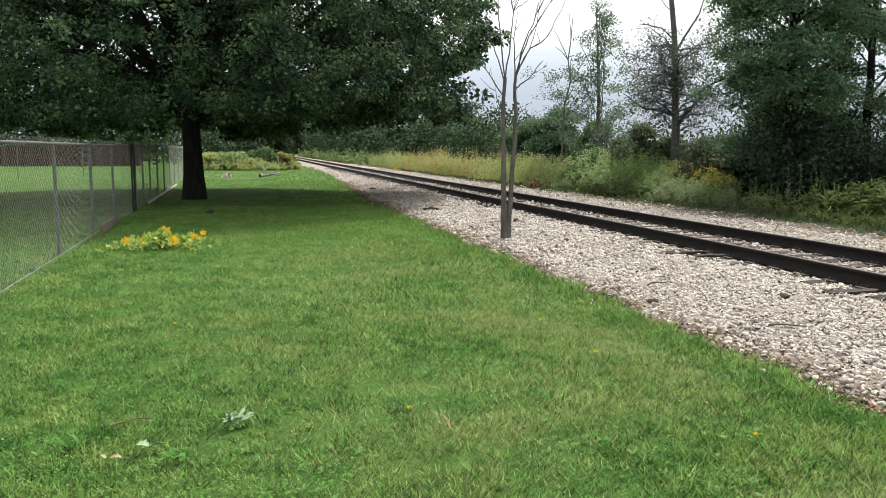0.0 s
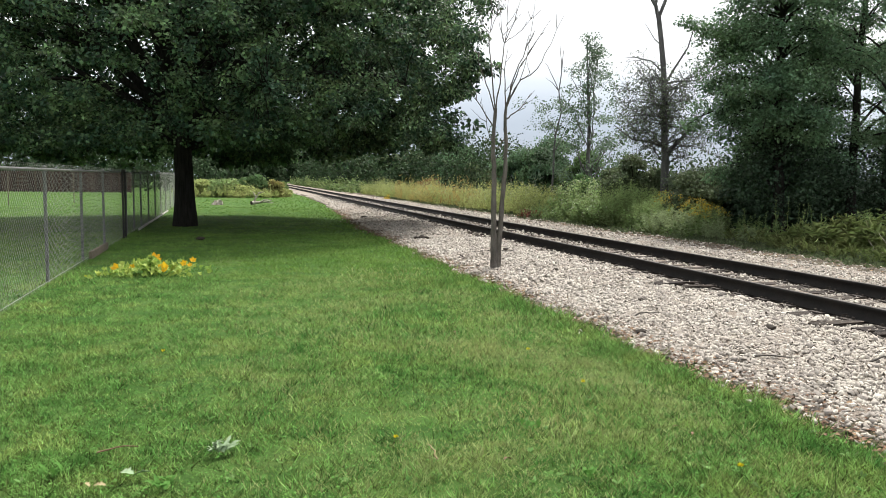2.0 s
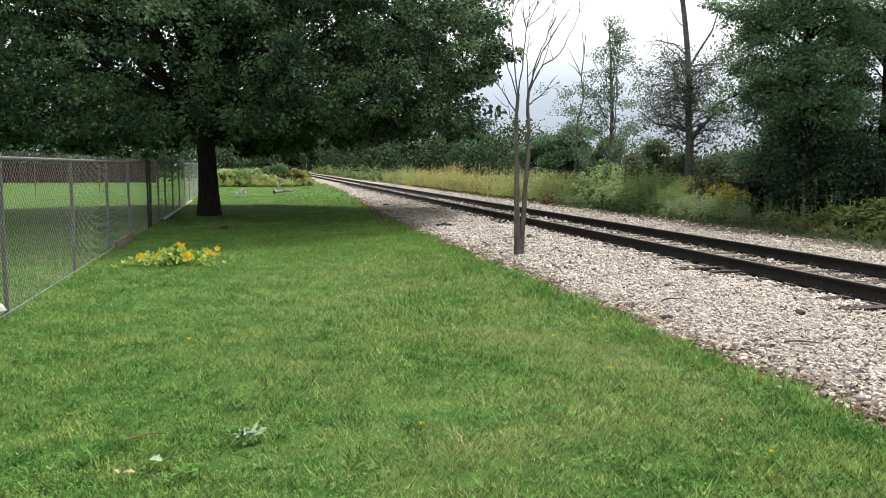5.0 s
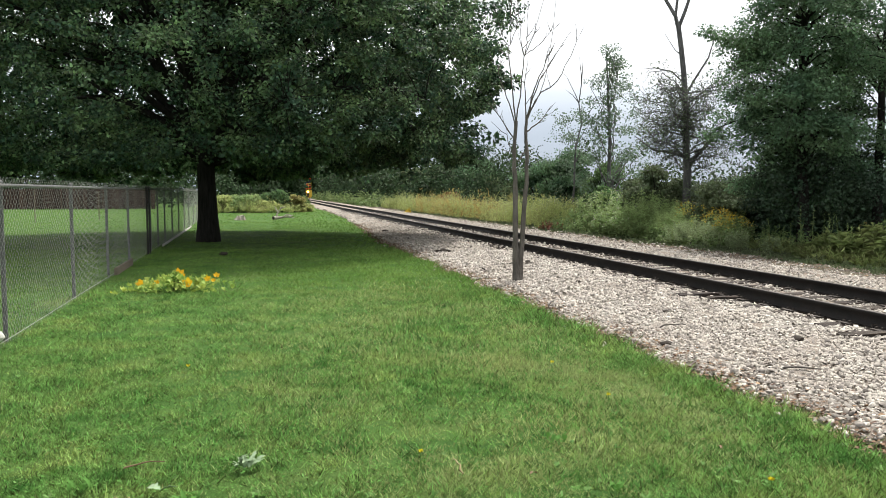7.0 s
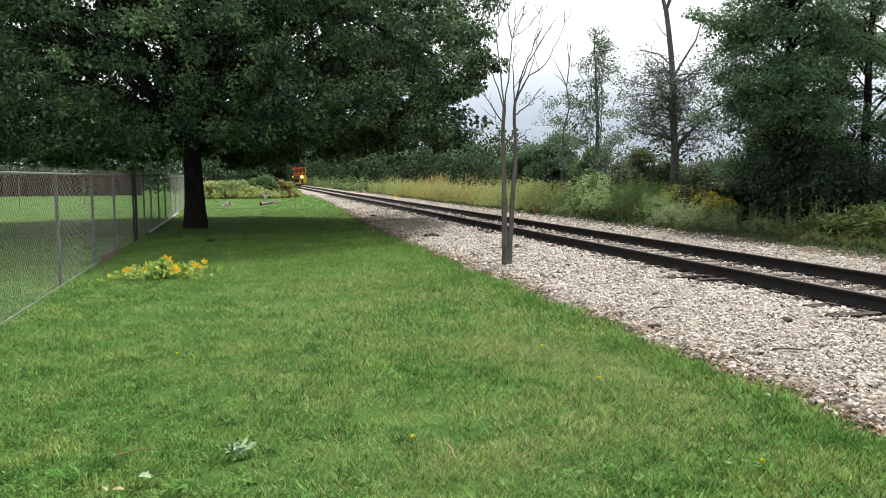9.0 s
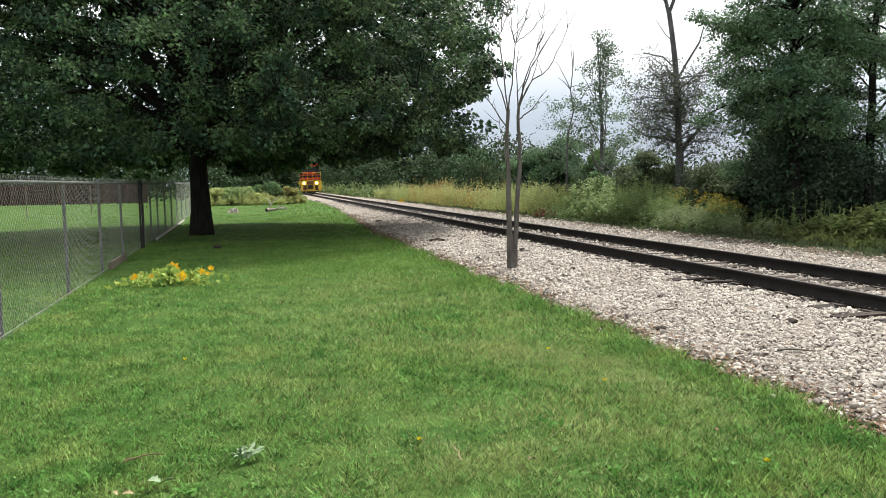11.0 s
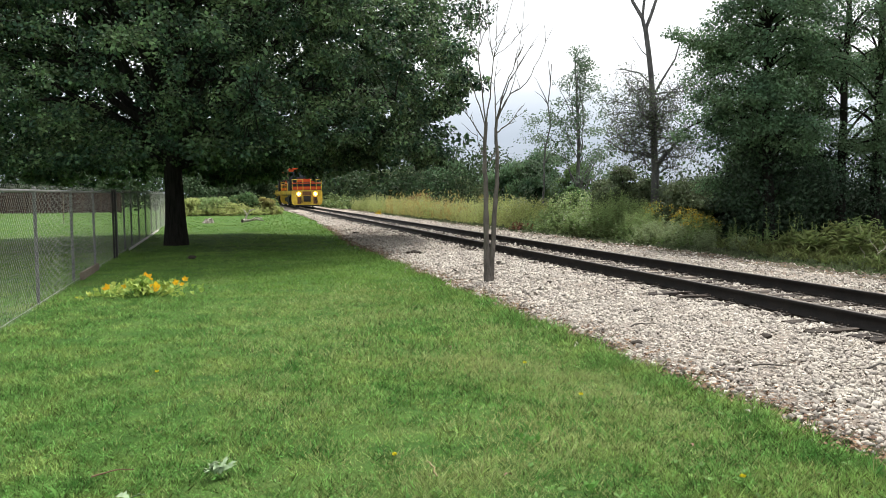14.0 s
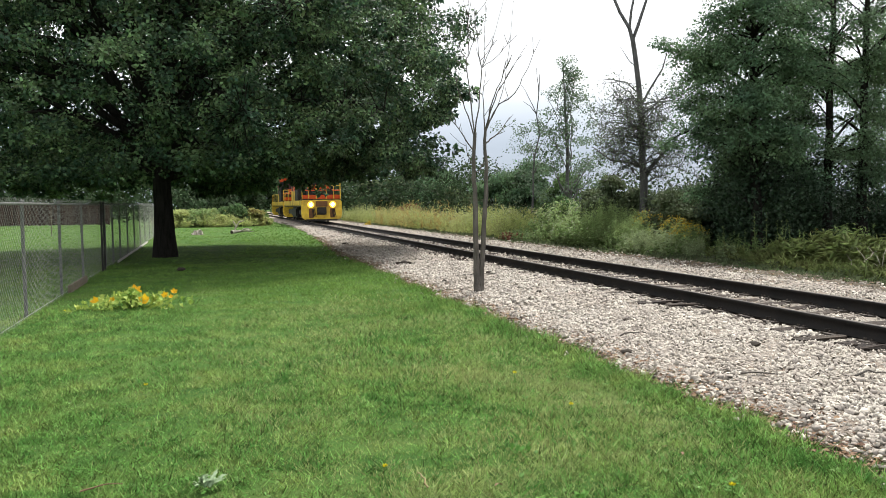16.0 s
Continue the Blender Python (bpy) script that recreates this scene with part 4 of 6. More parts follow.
def build_sapling():
    """Two thin leaning stems with long bare upright branches, standing in the ballast."""
    rng = np.random.default_rng(41)
    t = thing("bare_sapling", "leafless young tree with two leaning grey stems standing in the ballast", "tree", pose(0.866, 14.88, 0.0))
    stem_a = [(0.01, -0.05), (-0.01, 0.44), (-0.02, 0.85), (-0.02, 1.76), (-0.05, 2.2), (-0.01, 2.95)]
    stem_b = [(0.05, -0.05), (0.11, 0.85), (0.13, 1.32), (0.18, 1.91), (0.19, 2.42), (0.16, 2.68), (0.18, 3.0)]
    tops_a = [[(-0.01, 2.9), (-0.08, 3.54), (-0.12, 4.08), (-0.13, 4.32), (-0.27, 4.52), (-0.43, 5.25)], [(-0.13, 4.28), (0.0, 4.62), (0.03, 5.1)], [(-0.12, 4.3), (-0.09, 5.5)],
              [(-0.01, 2.9), (0.07, 3.51), (0.14, 4.11), (0.08, 4.42), (0.02, 5.3)], [(0.14, 4.12), (0.28, 4.42), (0.35, 4.65), (0.55, 5.4)], [(0.14, 4.12), (0.18, 4.48), (0.21, 5.5)],
              [(0.13, 4.1), (0.38, 4.27), (0.74, 4.63)], [(-0.02, 2.85), (-0.15, 3.27), (-0.31, 3.63), (-0.34, 3.95)], [(-0.03, 2.6), (-0.30, 3.0), (-0.48, 3.42)]]
    tops_b = [[(0.18, 2.9), (0.15, 3.27), (0.16, 3.71), (0.21, 4.11)], [(0.18, 2.95), (0.38, 3.41), (0.74, 3.67), (0.92, 4.01), (1.19, 4.6)],
              [(0.24, 3.1), (0.48, 3.57), (0.55, 3.91), (0.61, 4.38), (0.72, 5.3)], [(0.18, 2.98), (0.31, 3.54), (0.48, 3.88), (0.58, 4.25)],
              [(0.18, 3.0), (0.34, 3.54), (0.65, 4.05), (0.95, 4.51)], [(0.17, 2.75), (0.45, 2.95), (0.66, 3.25)], [(0.17, 2.4), (0.02, 2.2), (-0.16, 2.55), (-0.2, 2.9)]]
    for pts, tops, r in ((stem_a, tops_a, 0.066), (stem_b, tops_b, 0.052)):
        lean = 0.0 if r > 0.06 else 0.03
        P = np.array([(x, lean, z) for x, z in pts])
        k = np.linspace(0, 1, 22)
        Q = np.stack([np.interp(k, np.linspace(0, 1, len(P)), P[:, i]) for i in range(3)], -1)
        Q[:, :2] += rng.normal(size=(22, 2)) * 0.005
        R = r * (1 - 0.52 * k) * rng.uniform(0.93, 1.07, 22) + 0.03 * np.exp(-k * 22)
        st = part("stem", big_mesh("stem", *tube_arrays(Q, R, 10), M_BARK_SAP, True), t)
        for line in tops:
            depth = np.cumsum(np.concatenate([[lean], rng.normal(size=len(line) - 1) * 0.10]))
            L = np.array([(x, d, z) for (x, z), d in zip(line, depth)])
            L = np.stack([np.interp(np.linspace(0, 1, 11), np.linspace(0, 1, len(L)), L[:, i]) for i in range(3)], -1)
            L[1:-1] += rng.normal(size=(9, 3)) * 0.008
            bag = Bag()
            r0 = 0.015 if line[0][1] < 3.1 else 0.008
            bag.add(*tube_arrays(L, np.linspace(r0, 0.0028, 11), 6))
            for _ in range(3):
                i = int(rng.integers(3, 10))
                d = unit(L[-1] - L[0] + rng.normal(size=3) * np.array([0.5, 0.5, 0.2]) * np.linalg.norm(L[-1] - L[0]))
                bag.add(*tube_arrays(limb_path(rng, L[i], L[i] + d * rng.uniform(0.12, 0.4), 4, -0.05, 0.04), np.linspace(0.007, 0.0025, 4), 4))
            part("branch", bag.mesh("branch", M_BARK_SAP, True), st)


def mound_leaves(rng, lumps, radii, n, leaf, shape=LEAF_SIMPLE, squash=0.8):
    """Leaves on the upper faces of rounded lumps, facing outwards, over a loose inner layer."""
    k = rng.integers(0, len(lumps), n)
    d = rand_dirs(rng, n)
    d[:, 2] = np.abs(d[:, 2] + 0.25) - 0.25
    d = unit(d)
    inner = rng.uniform(0, 1, n) < 0.22
    r = np.where(inner, rng.uniform(0.35, 0.75, n), rng.uniform(0.72, 1.12, n) ** 1.0)
    r = r * (1 + 0.16 * np.sin(d[:, 0] * 7 + k) * np.sin(d[:, 1] * 6 + 2 * k) + 0.1 * np.sin(d[:, 2] * 9 + k))
    p = lumps[k] + d * (r * radii[k])[:, None] * np.array([1, 1, squash])
    p[:, 2] = np.maximum(p[:, 2], 0.02)
    nor = unit(d + np.array([0, 0, 0.45]) + rng.normal(size=(n, 3)) * 0.45)
    along = unit(rng.normal(size=(n, 3)) + d * 0.6 + np.array([0, 0, 0.25]))
    return scatter_leaves(p, along, nor, leaf * rng.uniform(0.6, 1.3, n) * np.where(inner, 1.5, 1.0), shape)


def bush(name, label, base, radii, n, per, leaf, mat, seed, shape=LEAF_SIMPLE, category="bush", group="", stems=7, bark=None):
    """A shrub of several rounded leafy lumps on short stems."""
    rng = np.random.default_rng(seed)
    t = thing(name, label, category, pose(*base), group=group)
    rx, ry, rz = radii
    m = 22
    size = (rx * ry * rz) ** (1 / 3)
    a = rng.uniform(0, 2 * np.pi, m)
    q = np.sqrt(rng.uniform(0, 1, m)) * 0.72
    z = (np.arange(m) + rng.uniform(0, 1, m)) / m * np.sqrt(1 - q ** 2) * rz * 1.45
    lumps = np.stack([rx * q * np.cos(a), ry * q * np.sin(a), z], -1)
    rad = size * rng.uniform(0.36, 0.58, m) * (1 - 0.35 * z / (rz * 1.45))
    bag = Bag()
    for c in np.repeat(lumps, 2, axis=0):
        e = c + rng.normal(size=3) * size * 0.25 + np.array([0, 0, 0.2 * size])
        bag.add(*tube_arrays(limb_path(rng, (rng.normal() * rx * 0.15, rng.normal() * ry * 0.15, -0.05), e, 5, 0.1), np.linspace(0.03, 0.006, 5), 5))
    part("stems", bag.mesh("stems", bark or M_BARK, True), t)
    V, F = mound_leaves(rng, lumps, rad, int(n * per * 0.78), leaf * 1.08, shape)
    part("foliage", big_mesh("foliage", V, F, mat), t)
    return t


def build_right_trees():
    rng = np.random.default_rng(51)
    # slim poplar with a bare stem beside it
    cl = []
    for z in np.linspace(1.6, 8.2, 60):
        w = np.interp(z, [1.6, 3.5, 5, 6.5, 8.4], [2.6, 2.7, 1.9, 1.1, 0.3])
        for _ in range(3 if z < 5 else 2):
            a = rng.uniform(0, 2 * np.pi)
            q = rng.uniform(0.2, 1)
            cl.append((w * math.cos(a) * q, w * math.sin(a) * q, z + rng.normal() * 0.2))
    tree("poplar_tree", "slim young poplar with sparse pale green leaves beyond the track", "tree", (6.75, 40, 0),
         [(0, 0, 0), (0.05, 0, 4), (-0.15, 0, 8.3)], 0.12, cl, 0.34, 48, 0.105, LEAF_SIMPLE, M_POPLAR, M_BARK_GREY, 52, limbs=24, twig=0.008, sag=-0.06)
    t = thing("bare_tree", "thin nearly leafless tree with a bare top beyond the track", "tree", pose(5.0, 40.5, 0))
    P = limb_path(rng, (0, 0, 0), (0.55, 0, 7.9), 9, 0, 0.02)
    part("trunk", big_mesh("trunk", *tube_arrays(P, np.linspace(0.07, 0.015, 9), 7), M_BARK_GREY, True), t)
    for k in range(9):
        q = P[3 + k % 5]
        e = q + np.array([rng.uniform(-1.1, 1.1), rng.normal() * 0.4, rng.uniform(0.5, 1.6)])
        part("limb", big_mesh("limb", *tube_arrays(limb_path(rng, q, e, 5, 0.08, 0.04), np.linspace(0.025, 0.006, 5), 5), M_BARK_GREY, True), t)
    c = np.stack([0.2 + rng.normal(size=46) * 0.8, rng.normal(size=46) * 0.6, rng.uniform(3.0, 5.6, 46)], -1)
    part("crown", big_mesh("crown", *clump_leaves(rng, c, np.full(46, 0.36), 34, 0.10, LEAF_SIMPLE, 0.3, 0.7), M_POPLAR), t, "sparse pale leaves low on the stem")
    # half-dead tall tree
    t = thing("dead_tree", "tall half-dead tree with bare forked top beyond the track", "tree", pose(8.05, 31.0, 0))
    P = np.array([(0.14, 0, -0.1), (0.10, 0, 1.2), (0.12, 0, 2.4), (0.04, 0, 3.4), (0.03, 0, 4.6), (-0.08, 0, 6.0), (-0.20, 0, 7.0), (-0.31, 0, 7.75)])
    part("trunk", big_mesh("trunk", *tube_arrays(P, [0.18, 0.155, 0.145, 0.125, 0.115, 0.10, 0.09, 0.085], 10), M_BARK_GREY, True), t)
    for pts, rr in (([(-0.31, 0, 7.65), (-0.42, 0, 8.1), (-0.75, 0.1, 8.7), (-1.05, 0.1, 9.4), (-1.2, 0.1, 10.4)], (0.075, 0.07, 0.06, 0.05, 0.02)),
                    ([(-0.42, 0, 8.1), (-0.36, 0, 8.7), (-0.22, 0, 9.4), (-0.25, 0, 10.6)], (0.05, 0.045, 0.035, 0.012)),
                    ([(-0.31, 0, 7.65), (-0.10, 0, 8.2), (0.12, 0.1, 8.8), (0.42, 0.1, 9.7), (0.55, 0, 11.0)], (0.065, 0.06, 0.05, 0.04, 0.012)),
                    ([(0.12, 0, 2.5), (0.40, -0.1, 2.95), (0.72, -0.1, 3.3), (1.15, 0, 3.7), (1.6, 0, 4.3)], (0.09, 0.08, 0.06, 0.04, 0.015)),
                    ([(0.0, 0, 5.2), (0.35, 0.1, 5.8), (0.85, 0.1, 6.6), (1.05, 0, 7.4)], (0.05, 0.04, 0.03, 0.012)),
                    ([(0.0, 0, 5.6), (-0.5, 0.1, 6.1), (-1.1, 0.2, 6.25), (-1.6, 0.1, 6.2)], (0.03, 0.024, 0.016, 0.007)),
                    ([(-0.1, 0, 6.6), (-0.4, 0.1, 6.9), (-0.75, 0.2, 7.5)], (0.022, 0.015, 0.006)),
                    ([(0.05, 0, 2.9), (-0.45, 0.1, 3.1), (-1.1, 0.2, 3.2), (-1.8, 0.1, 3.7)], (0.06, 0.05, 0.035, 0.015))):
        part("limb", big_mesh("limb", *tube_arrays(pts, rr, 8), M_BARK_GREY, True), t)
    bag, cl = Bag(), []
    for k in range(38):
        za = rng.uniform(2.2, 5.3)
        an = rng.uniform(0, 2 * np.pi)
        rl = rng.uniform(0.9, 2.1)
        a = np.array([0.05, 0, za])
        e = a + np.array([rl * math.cos(an), rl * math.sin(an) * 0.7, rng.uniform(-0.4, 1.0)])
        L = limb_path(rng, a, e, 7, 0.1, 0.06)
        bag.add(*tube_arrays(L, np.linspace(0.035, 0.012, 7), 5))
        for _ in range(8):
            q = L[rng.integers(2, 7)]
            g = q + unit(rng.normal(size=3) + np.array([0, 0, 0.1])) * rng.uniform(0.3, 0.8)
            L2 = limb_path(rng, q, g, 5, 0.1, 0.1)
            bag.add(*tube_arrays(L2, np.linspace(0.013, 0.005, 5), 4))
            cl.append(g)
            for _ in range(4):
                q2 = L2[rng.integers(1, 5)]
                g2 = q2 + unit(rng.normal(size=3) + np.array([0, 0, -0.2])) * rng.uniform(0.2, 0.5)
                bag.add(*tube_arrays(limb_path(rng, q2, g2, 4, 0.1, 0.1), np.linspace(0.009, 0.005, 4), 3))
                cl.append(g2)
    tagged(part("twig_mass", bag.mesh("twig_mass", M_BARK_GREY, True), t), kind="stuff")
    V, F = clump_leaves(rng, np.array(cl), np.full(len(cl), 0.32), 5, 0.075, LEAF_SIMPLE, 0.3, 0.8)
    part("crown", big_mesh("crown", V, F, M_WILLOW), t, "thin greyish remaining leaves")


def bough_clumps(rng, n, stem_z, reach_z, reach, hollow=0.0):
    """Leaf clumps along layered boughs: each bough leaves the stem, rises and droops at its tip. hollow: below this height the boughs stay short."""
    out, lines = [], []
    for k in range(n):
        z = rng.uniform(*stem_z)
        a = k * 2.399963 + rng.normal() * 0.3
        R = np.interp(z, reach_z, reach) * rng.uniform(0.62, 1.10)
        d = np.array([math.cos(a), math.sin(a), 0])
        if z < hollow and d[1] < 0.3:                  # the open side is bare low down
            continue
        side = np.array([-d[1], d[0], 0])
        start = np.array([0, 0, max(0.3, z - rng.uniform(0.1, 0.55) * R - 0.2)])
        u = np.linspace(0, 1, 8)[:, None]
        L = start + d * R * u + np.array([0, 0, 1.0]) * ((z - start[2]) * np.sin(u * 2.0) / math.sin(2.0) - 0.22 * R * u ** 3)
        lines.append(L)
        m = int(5 + 5.5 * R)
        w = rng.uniform(0.3, 1.0, m) ** 0.7
        c = np.stack([np.interp(w, u[:, 0], L[:, i]) for i in range(3)], -1)
        spread = 0.45 * R * (1.05 - w) + 0.25
        c = c + side * (rng.normal(size=m) * spread * 0.6)[:, None]
        c[:, 2] += rng.normal(size=m) * 0.12 - 0.20 * np.abs(rng.normal(size=m)) * spread
        out.append(c)
    return np.concatenate(out), lines


def leafy_tree(base, lean, h, r, n, stem_z, reach_z, reach, mat, seed, per=46, leaf=0.105, extra=None, inner=0, inner_box=None, hollow=0.0, low=None, label="tall leafy deciduous tree with layered green boughs beyond the track"):
    rng = np.random.default_rng(seed)
    t = thing("leafy_tree", label, "tree", pose(*base), group="trees beyond the track")
    k = np.linspace(0, 1, 14)
    Q = np.stack([lean * k, 0.1 * np.sin(k * 5), h * k - 0.1], -1)
    Q[1:, :2] += rng.normal(size=(13, 2)) * r * 0.12
    R = r * (1 - 0.85 * k) + 0.3 * r * np.exp(-k * 18)
    part("trunk", big_mesh("trunk", *tube_arrays(Q, R, 12), M_BARK, True), t)
    cl, lines = bough_clumps(rng, n, stem_z, reach_z, reach, hollow)
    for L in lines:
        L[:, :2] += np.array([np.interp(L[0, 2], Q[:, 2], Q[:, i]) for i in range(2)])
    cl[:, 0] += np.interp(cl[:, 2], Q[:, 2], Q[:, 0])
    if extra is not None:
        cl = np.concatenate([cl, extra(rng)])
    for L in lines[::2]:
        r0 = max(0.02, np.interp(L[0, 2], Q[:, 2], R) * 0.42)
        part("limb", big_mesh("limb", *tube_arrays(L, np.linspace(r0, 0.01, 8), 6), M_BARK, True), t)
    bag = Bag()
    for L in lines[1::2]:
        bag.add(*tube_arrays(L, np.linspace(0.025, 0.006, 8), 4))
    tagged(part("twig_mass", bag.mesh("twig_mass", M_BARK, True), t), kind="stuff")
    bag = Bag()
    bag.add(*clump_leaves(rng, cl, rng.uniform(0.22, 0.42, len(cl)), per, leaf, LEAF_SIMPLE, 0.5, 0.5, 0.5))
    if inner:
        c, rad = inner_box
        ic = ellipsoid_clumps(rng, inner, c, rad, 0.0, 0.3)
        bag.add(*clump_leaves(rng, ic, np.full(len(ic), 0.8), 34, leaf * 1.7, LEAF_SIMPLE, 0.4, 0.6, 0.4))
    part("crown", bag.mesh("crown", mat), t)
    # low leaves take a darker colour that stands for the crown's shade
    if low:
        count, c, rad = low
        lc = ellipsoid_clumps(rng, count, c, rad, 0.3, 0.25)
        part("lower_foliage", big_mesh("lower_foliage", *clump_leaves(rng, lc, np.full(len(lc), 0.42), 44, leaf * 1.1, LEAF_SIMPLE, 0.6, 0.6, 0.3), M_SHADELEAF), t, "drooping lower foliage in a shade-dark leaf colour")
    return t


def build_leafy_trees():
    def long_bough(rng):                               # a bough reaching out over the weeds
        u = rng.uniform(0, 1, 46)
        return np.stack([-1.4 - 1.75 * u, rng.normal(size=46) * 0.45 * (1.1 - u), 5.95 + 0.45 * u + rng.normal(size=46) * 0.14 * (1.2 - u)], -1)
    leafy_tree((10.1, 25.0, 0), -0.3, 11.5, 0.17, 135, (0.9, 10.6), [0.6, 1.6, 2.6, 4.0, 5.6, 6.6, 7.4, 9.0, 11.0], [1.5, 1.9, 2.3, 2.6, 2.6, 2.35, 1.9, 1.7, 0.6], M_OAKY, 61, per=36, leaf=0.088,
               extra=long_bough, inner=60, inner_box=((0.2, 0.7, 3.2), (1.6, 1.1, 2.6)), hollow=2.6, low=(120, (0.15, -0.3, 1.75), (1.95, 1.3, 1.45)))
    leafy_tree((12.85, 26.2, 0), 0.2, 13.0, 0.15, 46, (2.6, 12.2), [2.4, 4, 7, 10, 13], [1.5, 2.1, 2.2, 1.7, 0.5], M_LEAF_LIGHT, 62, per=32, leaf=0.088, low=(60, (-0.2, 0.2, 1.6), (1.6, 1.0, 1.5)))
    leafy_tree((14.2, 26.6, 0), 0.1, 13.0, 0.17, 44, (2.4, 12.4), [2.4, 4, 7, 10, 13], [1.4, 2.1, 2.3, 1.8, 0.5], M_LEAF_LIGHT, 63, per=32, leaf=0.088, low=(40, (0.3, 0.3, 1.4), (1.3, 1.0, 1.2)))
    leafy_tree((16.6, 27.6, 0), 0.2, 13.0, 0.18, 70, (1.6, 12.4), [1.4, 4, 7, 10, 13], [1.8, 2.6, 2.8, 2.1, 0.6], M_LEAF_LIGHT, 64, per=34, leaf=0.095)
    # back tree all in the shade-dark leaf colour, as gloom behind the main crown
    leafy_tree((11.7, 28.6, 0), 0.1, 8.0, 0.14, 50, (0.7, 5.4), [0.6, 2, 4, 7], [2.0, 2.4, 2.2, 1.2], M_SHADELEAF, 65, per=34, leaf=0.10, inner=60, inner_box=((0, 0, 2.0), (2.0, 1.3, 1.9)))


def build_bushes():
    specs = [
        ("dark_bush", "dense dark green bush beyond the track", (3.9, 46, 0), (1.4, 1.3, 2.3), 90, 190, 0.12, M_OAKY),
        ("dark_bush", "tall dark green bush beyond the track", (5.2, 44.5, 0), (1.5, 1.4, 2.75), 100, 190, 0.12, M_OAKY),
        ("dark_bush", "dense green bush under the poplar", (7.2, 43, 0), (1.6, 1.4, 2.0), 80, 180, 0.12, M_BUSH),
        ("green_bush", "leafy green bush among the weeds", (5.75, 35.0, 0), (1.05, 0.95, 1.25), 80, 170, 0.11, M_BUSH),
        ("green_bush", "low leafy green bush among the weeds", (6.6, 34.4, 0), (0.9, 0.8, 0.95), 60, 160, 0.10, M_BUSH),
        ("olive_bush", "dark olive bush under the half-dead tree", (7.2, 32.6, 0), (1.3, 1.0, 1.75), 90, 160, 0.10, M_OLIVE),
        ("olive_bush", "dark olive bush under the half-dead tree", (8.5, 32.4, 0), (1.1, 0.9, 1.45), 70, 150, 0.09, M_OLIVE),
        ("round_bush", "olive green round bush under the trees", (8.5, 27.9, 0), (1.1, 0.9, 1.3), 80, 170, 0.085, M_OLIVE),
        ("grey_scrub", "grey-green scrub under the half-dead tree", (9.2, 31.0, 0), (1.4, 0.9, 1.7), 80, 120, 0.085, M_WILLOW),
        # undergrowth with the trees' shade put into its leaf colour
        ("dark_undergrowth", "undergrowth behind the foot of the trees, coloured as in shade", (10.6, 28.4, 0), (2.0, 1.2, 1.1), 110, 130, 0.13, M_SHADELEAF),
        ("dark_undergrowth", "undergrowth behind the foot of the trees, coloured as in shade", (13.4, 29.4, 0), (2.4, 1.3, 1.2), 110, 130, 0.13, M_SHADELEAF),
        ("dark_undergrowth", "undergrowth at the foot of the trees, coloured as in shade", (16.2, 29.0, 0), (2.4, 1.3, 1.3), 100, 130, 0.13, M_SHADELEAF),
        ("far_shrub", "grey-green shrub far along the track", on_track(74, 10.5), (2.6, 2.2, 3.1), 60, 80, 0.26, M_OLIVE),
        ("far_shrub", "dark green shrub far along the track", on_track(70, 13.0), (2.4, 2.2, 3.4), 60, 80, 0.26, M_OAKY),
        ("far_shrub", "olive shrub far along the track", on_track(80, 9.5), (2.6, 2.2, 2.8), 60, 80, 0.28, M_OLIVE),
        ("far_shrub", "dark green shrub far along the track", on_track(64, 11.5), (2.0, 1.8, 2.8), 60, 80, 0.24, M_OAKY),
        ("far_shrub", "reddish-brown low shrub far along the track", on_track(62, 8.6), (1.6, 1.4, 0.9), 50, 60, 0.20, M_REDWEED),
        ("far_shrub", "olive shrub far along the track", on_track(58, 12.0), (1.8, 1.6, 2.0), 60, 70, 0.22, M_OLIVE),
        ("yard_bush", "yellow-green bush at the end of the lawn", (-18.2, 66.4, 0), (1.7, 1.4, 0.95), 70, 130, 0.13, M_FEATHER),
        ("yard_bush", "pale yellow-green bush at the end of the lawn", (-16.9, 65.6, 0), (1.1, 1.0, 0.6), 60, 110, 0.12, M_WEED_PALE),
        ("yard_bush", "dark green vine-grown shrub at the end of the lawn", (-15.7, 67.3, 0), (1.4, 1.1, 1.15), 80, 130, 0.14, M_BUSH),
        ("yard_bush", "tawny weedy shrub at the end of the lawn", (-14.3, 67.6, 0), (0.85, 0.9, 0.9), 50, 120, 0.12, M_TAWNY),
        ("yard_bush", "narrow upright green shrub at the end of the lawn", (-13.95, 69.5, 0), (0.32, 0.6, 0.9), 40, 130, 0.10, M_WEED),
        ("yard_bush", "low yellow-green weedy shrub at the end of the lawn", (-13.55, 68.6, 0), (0.50, 0.8, 0.36), 40, 110, 0.10, M_WEED_PALE),
        ("trackside_shrub", "tall dark shrub growing beside the far track", on_track(93.3, -3.8), (1.40, 1.7, 3.0), 130, 110, 0.25, M_FARLEAF),
        ("trackside_shrub", "tall dark shrub growing beside the far track", on_track(112, -5.6), (2.2, 2.5, 2.4), 60, 70, 0.32, M_FARLEAF),
        ("trackside_shrub", "tall dark shrub growing beside the far track", on_track(128, -5.2), (2.4, 2.5, 3.0), 60, 70, 0.36, M_FARLEAF),
        ("trackside_shrub", "tall dark shrub growing beside the far track", on_track(150, -5.4), (2.6, 2.5, 3.6), 60, 70, 0.40, M_FARLEAF),
        ("yard_bush", "yellow-green bush at the end of the lawn", (-20.4, 66, 0), (1.7, 1.5, 0.9), 60, 130, 0.14, M_WEED_PALE),
    ]
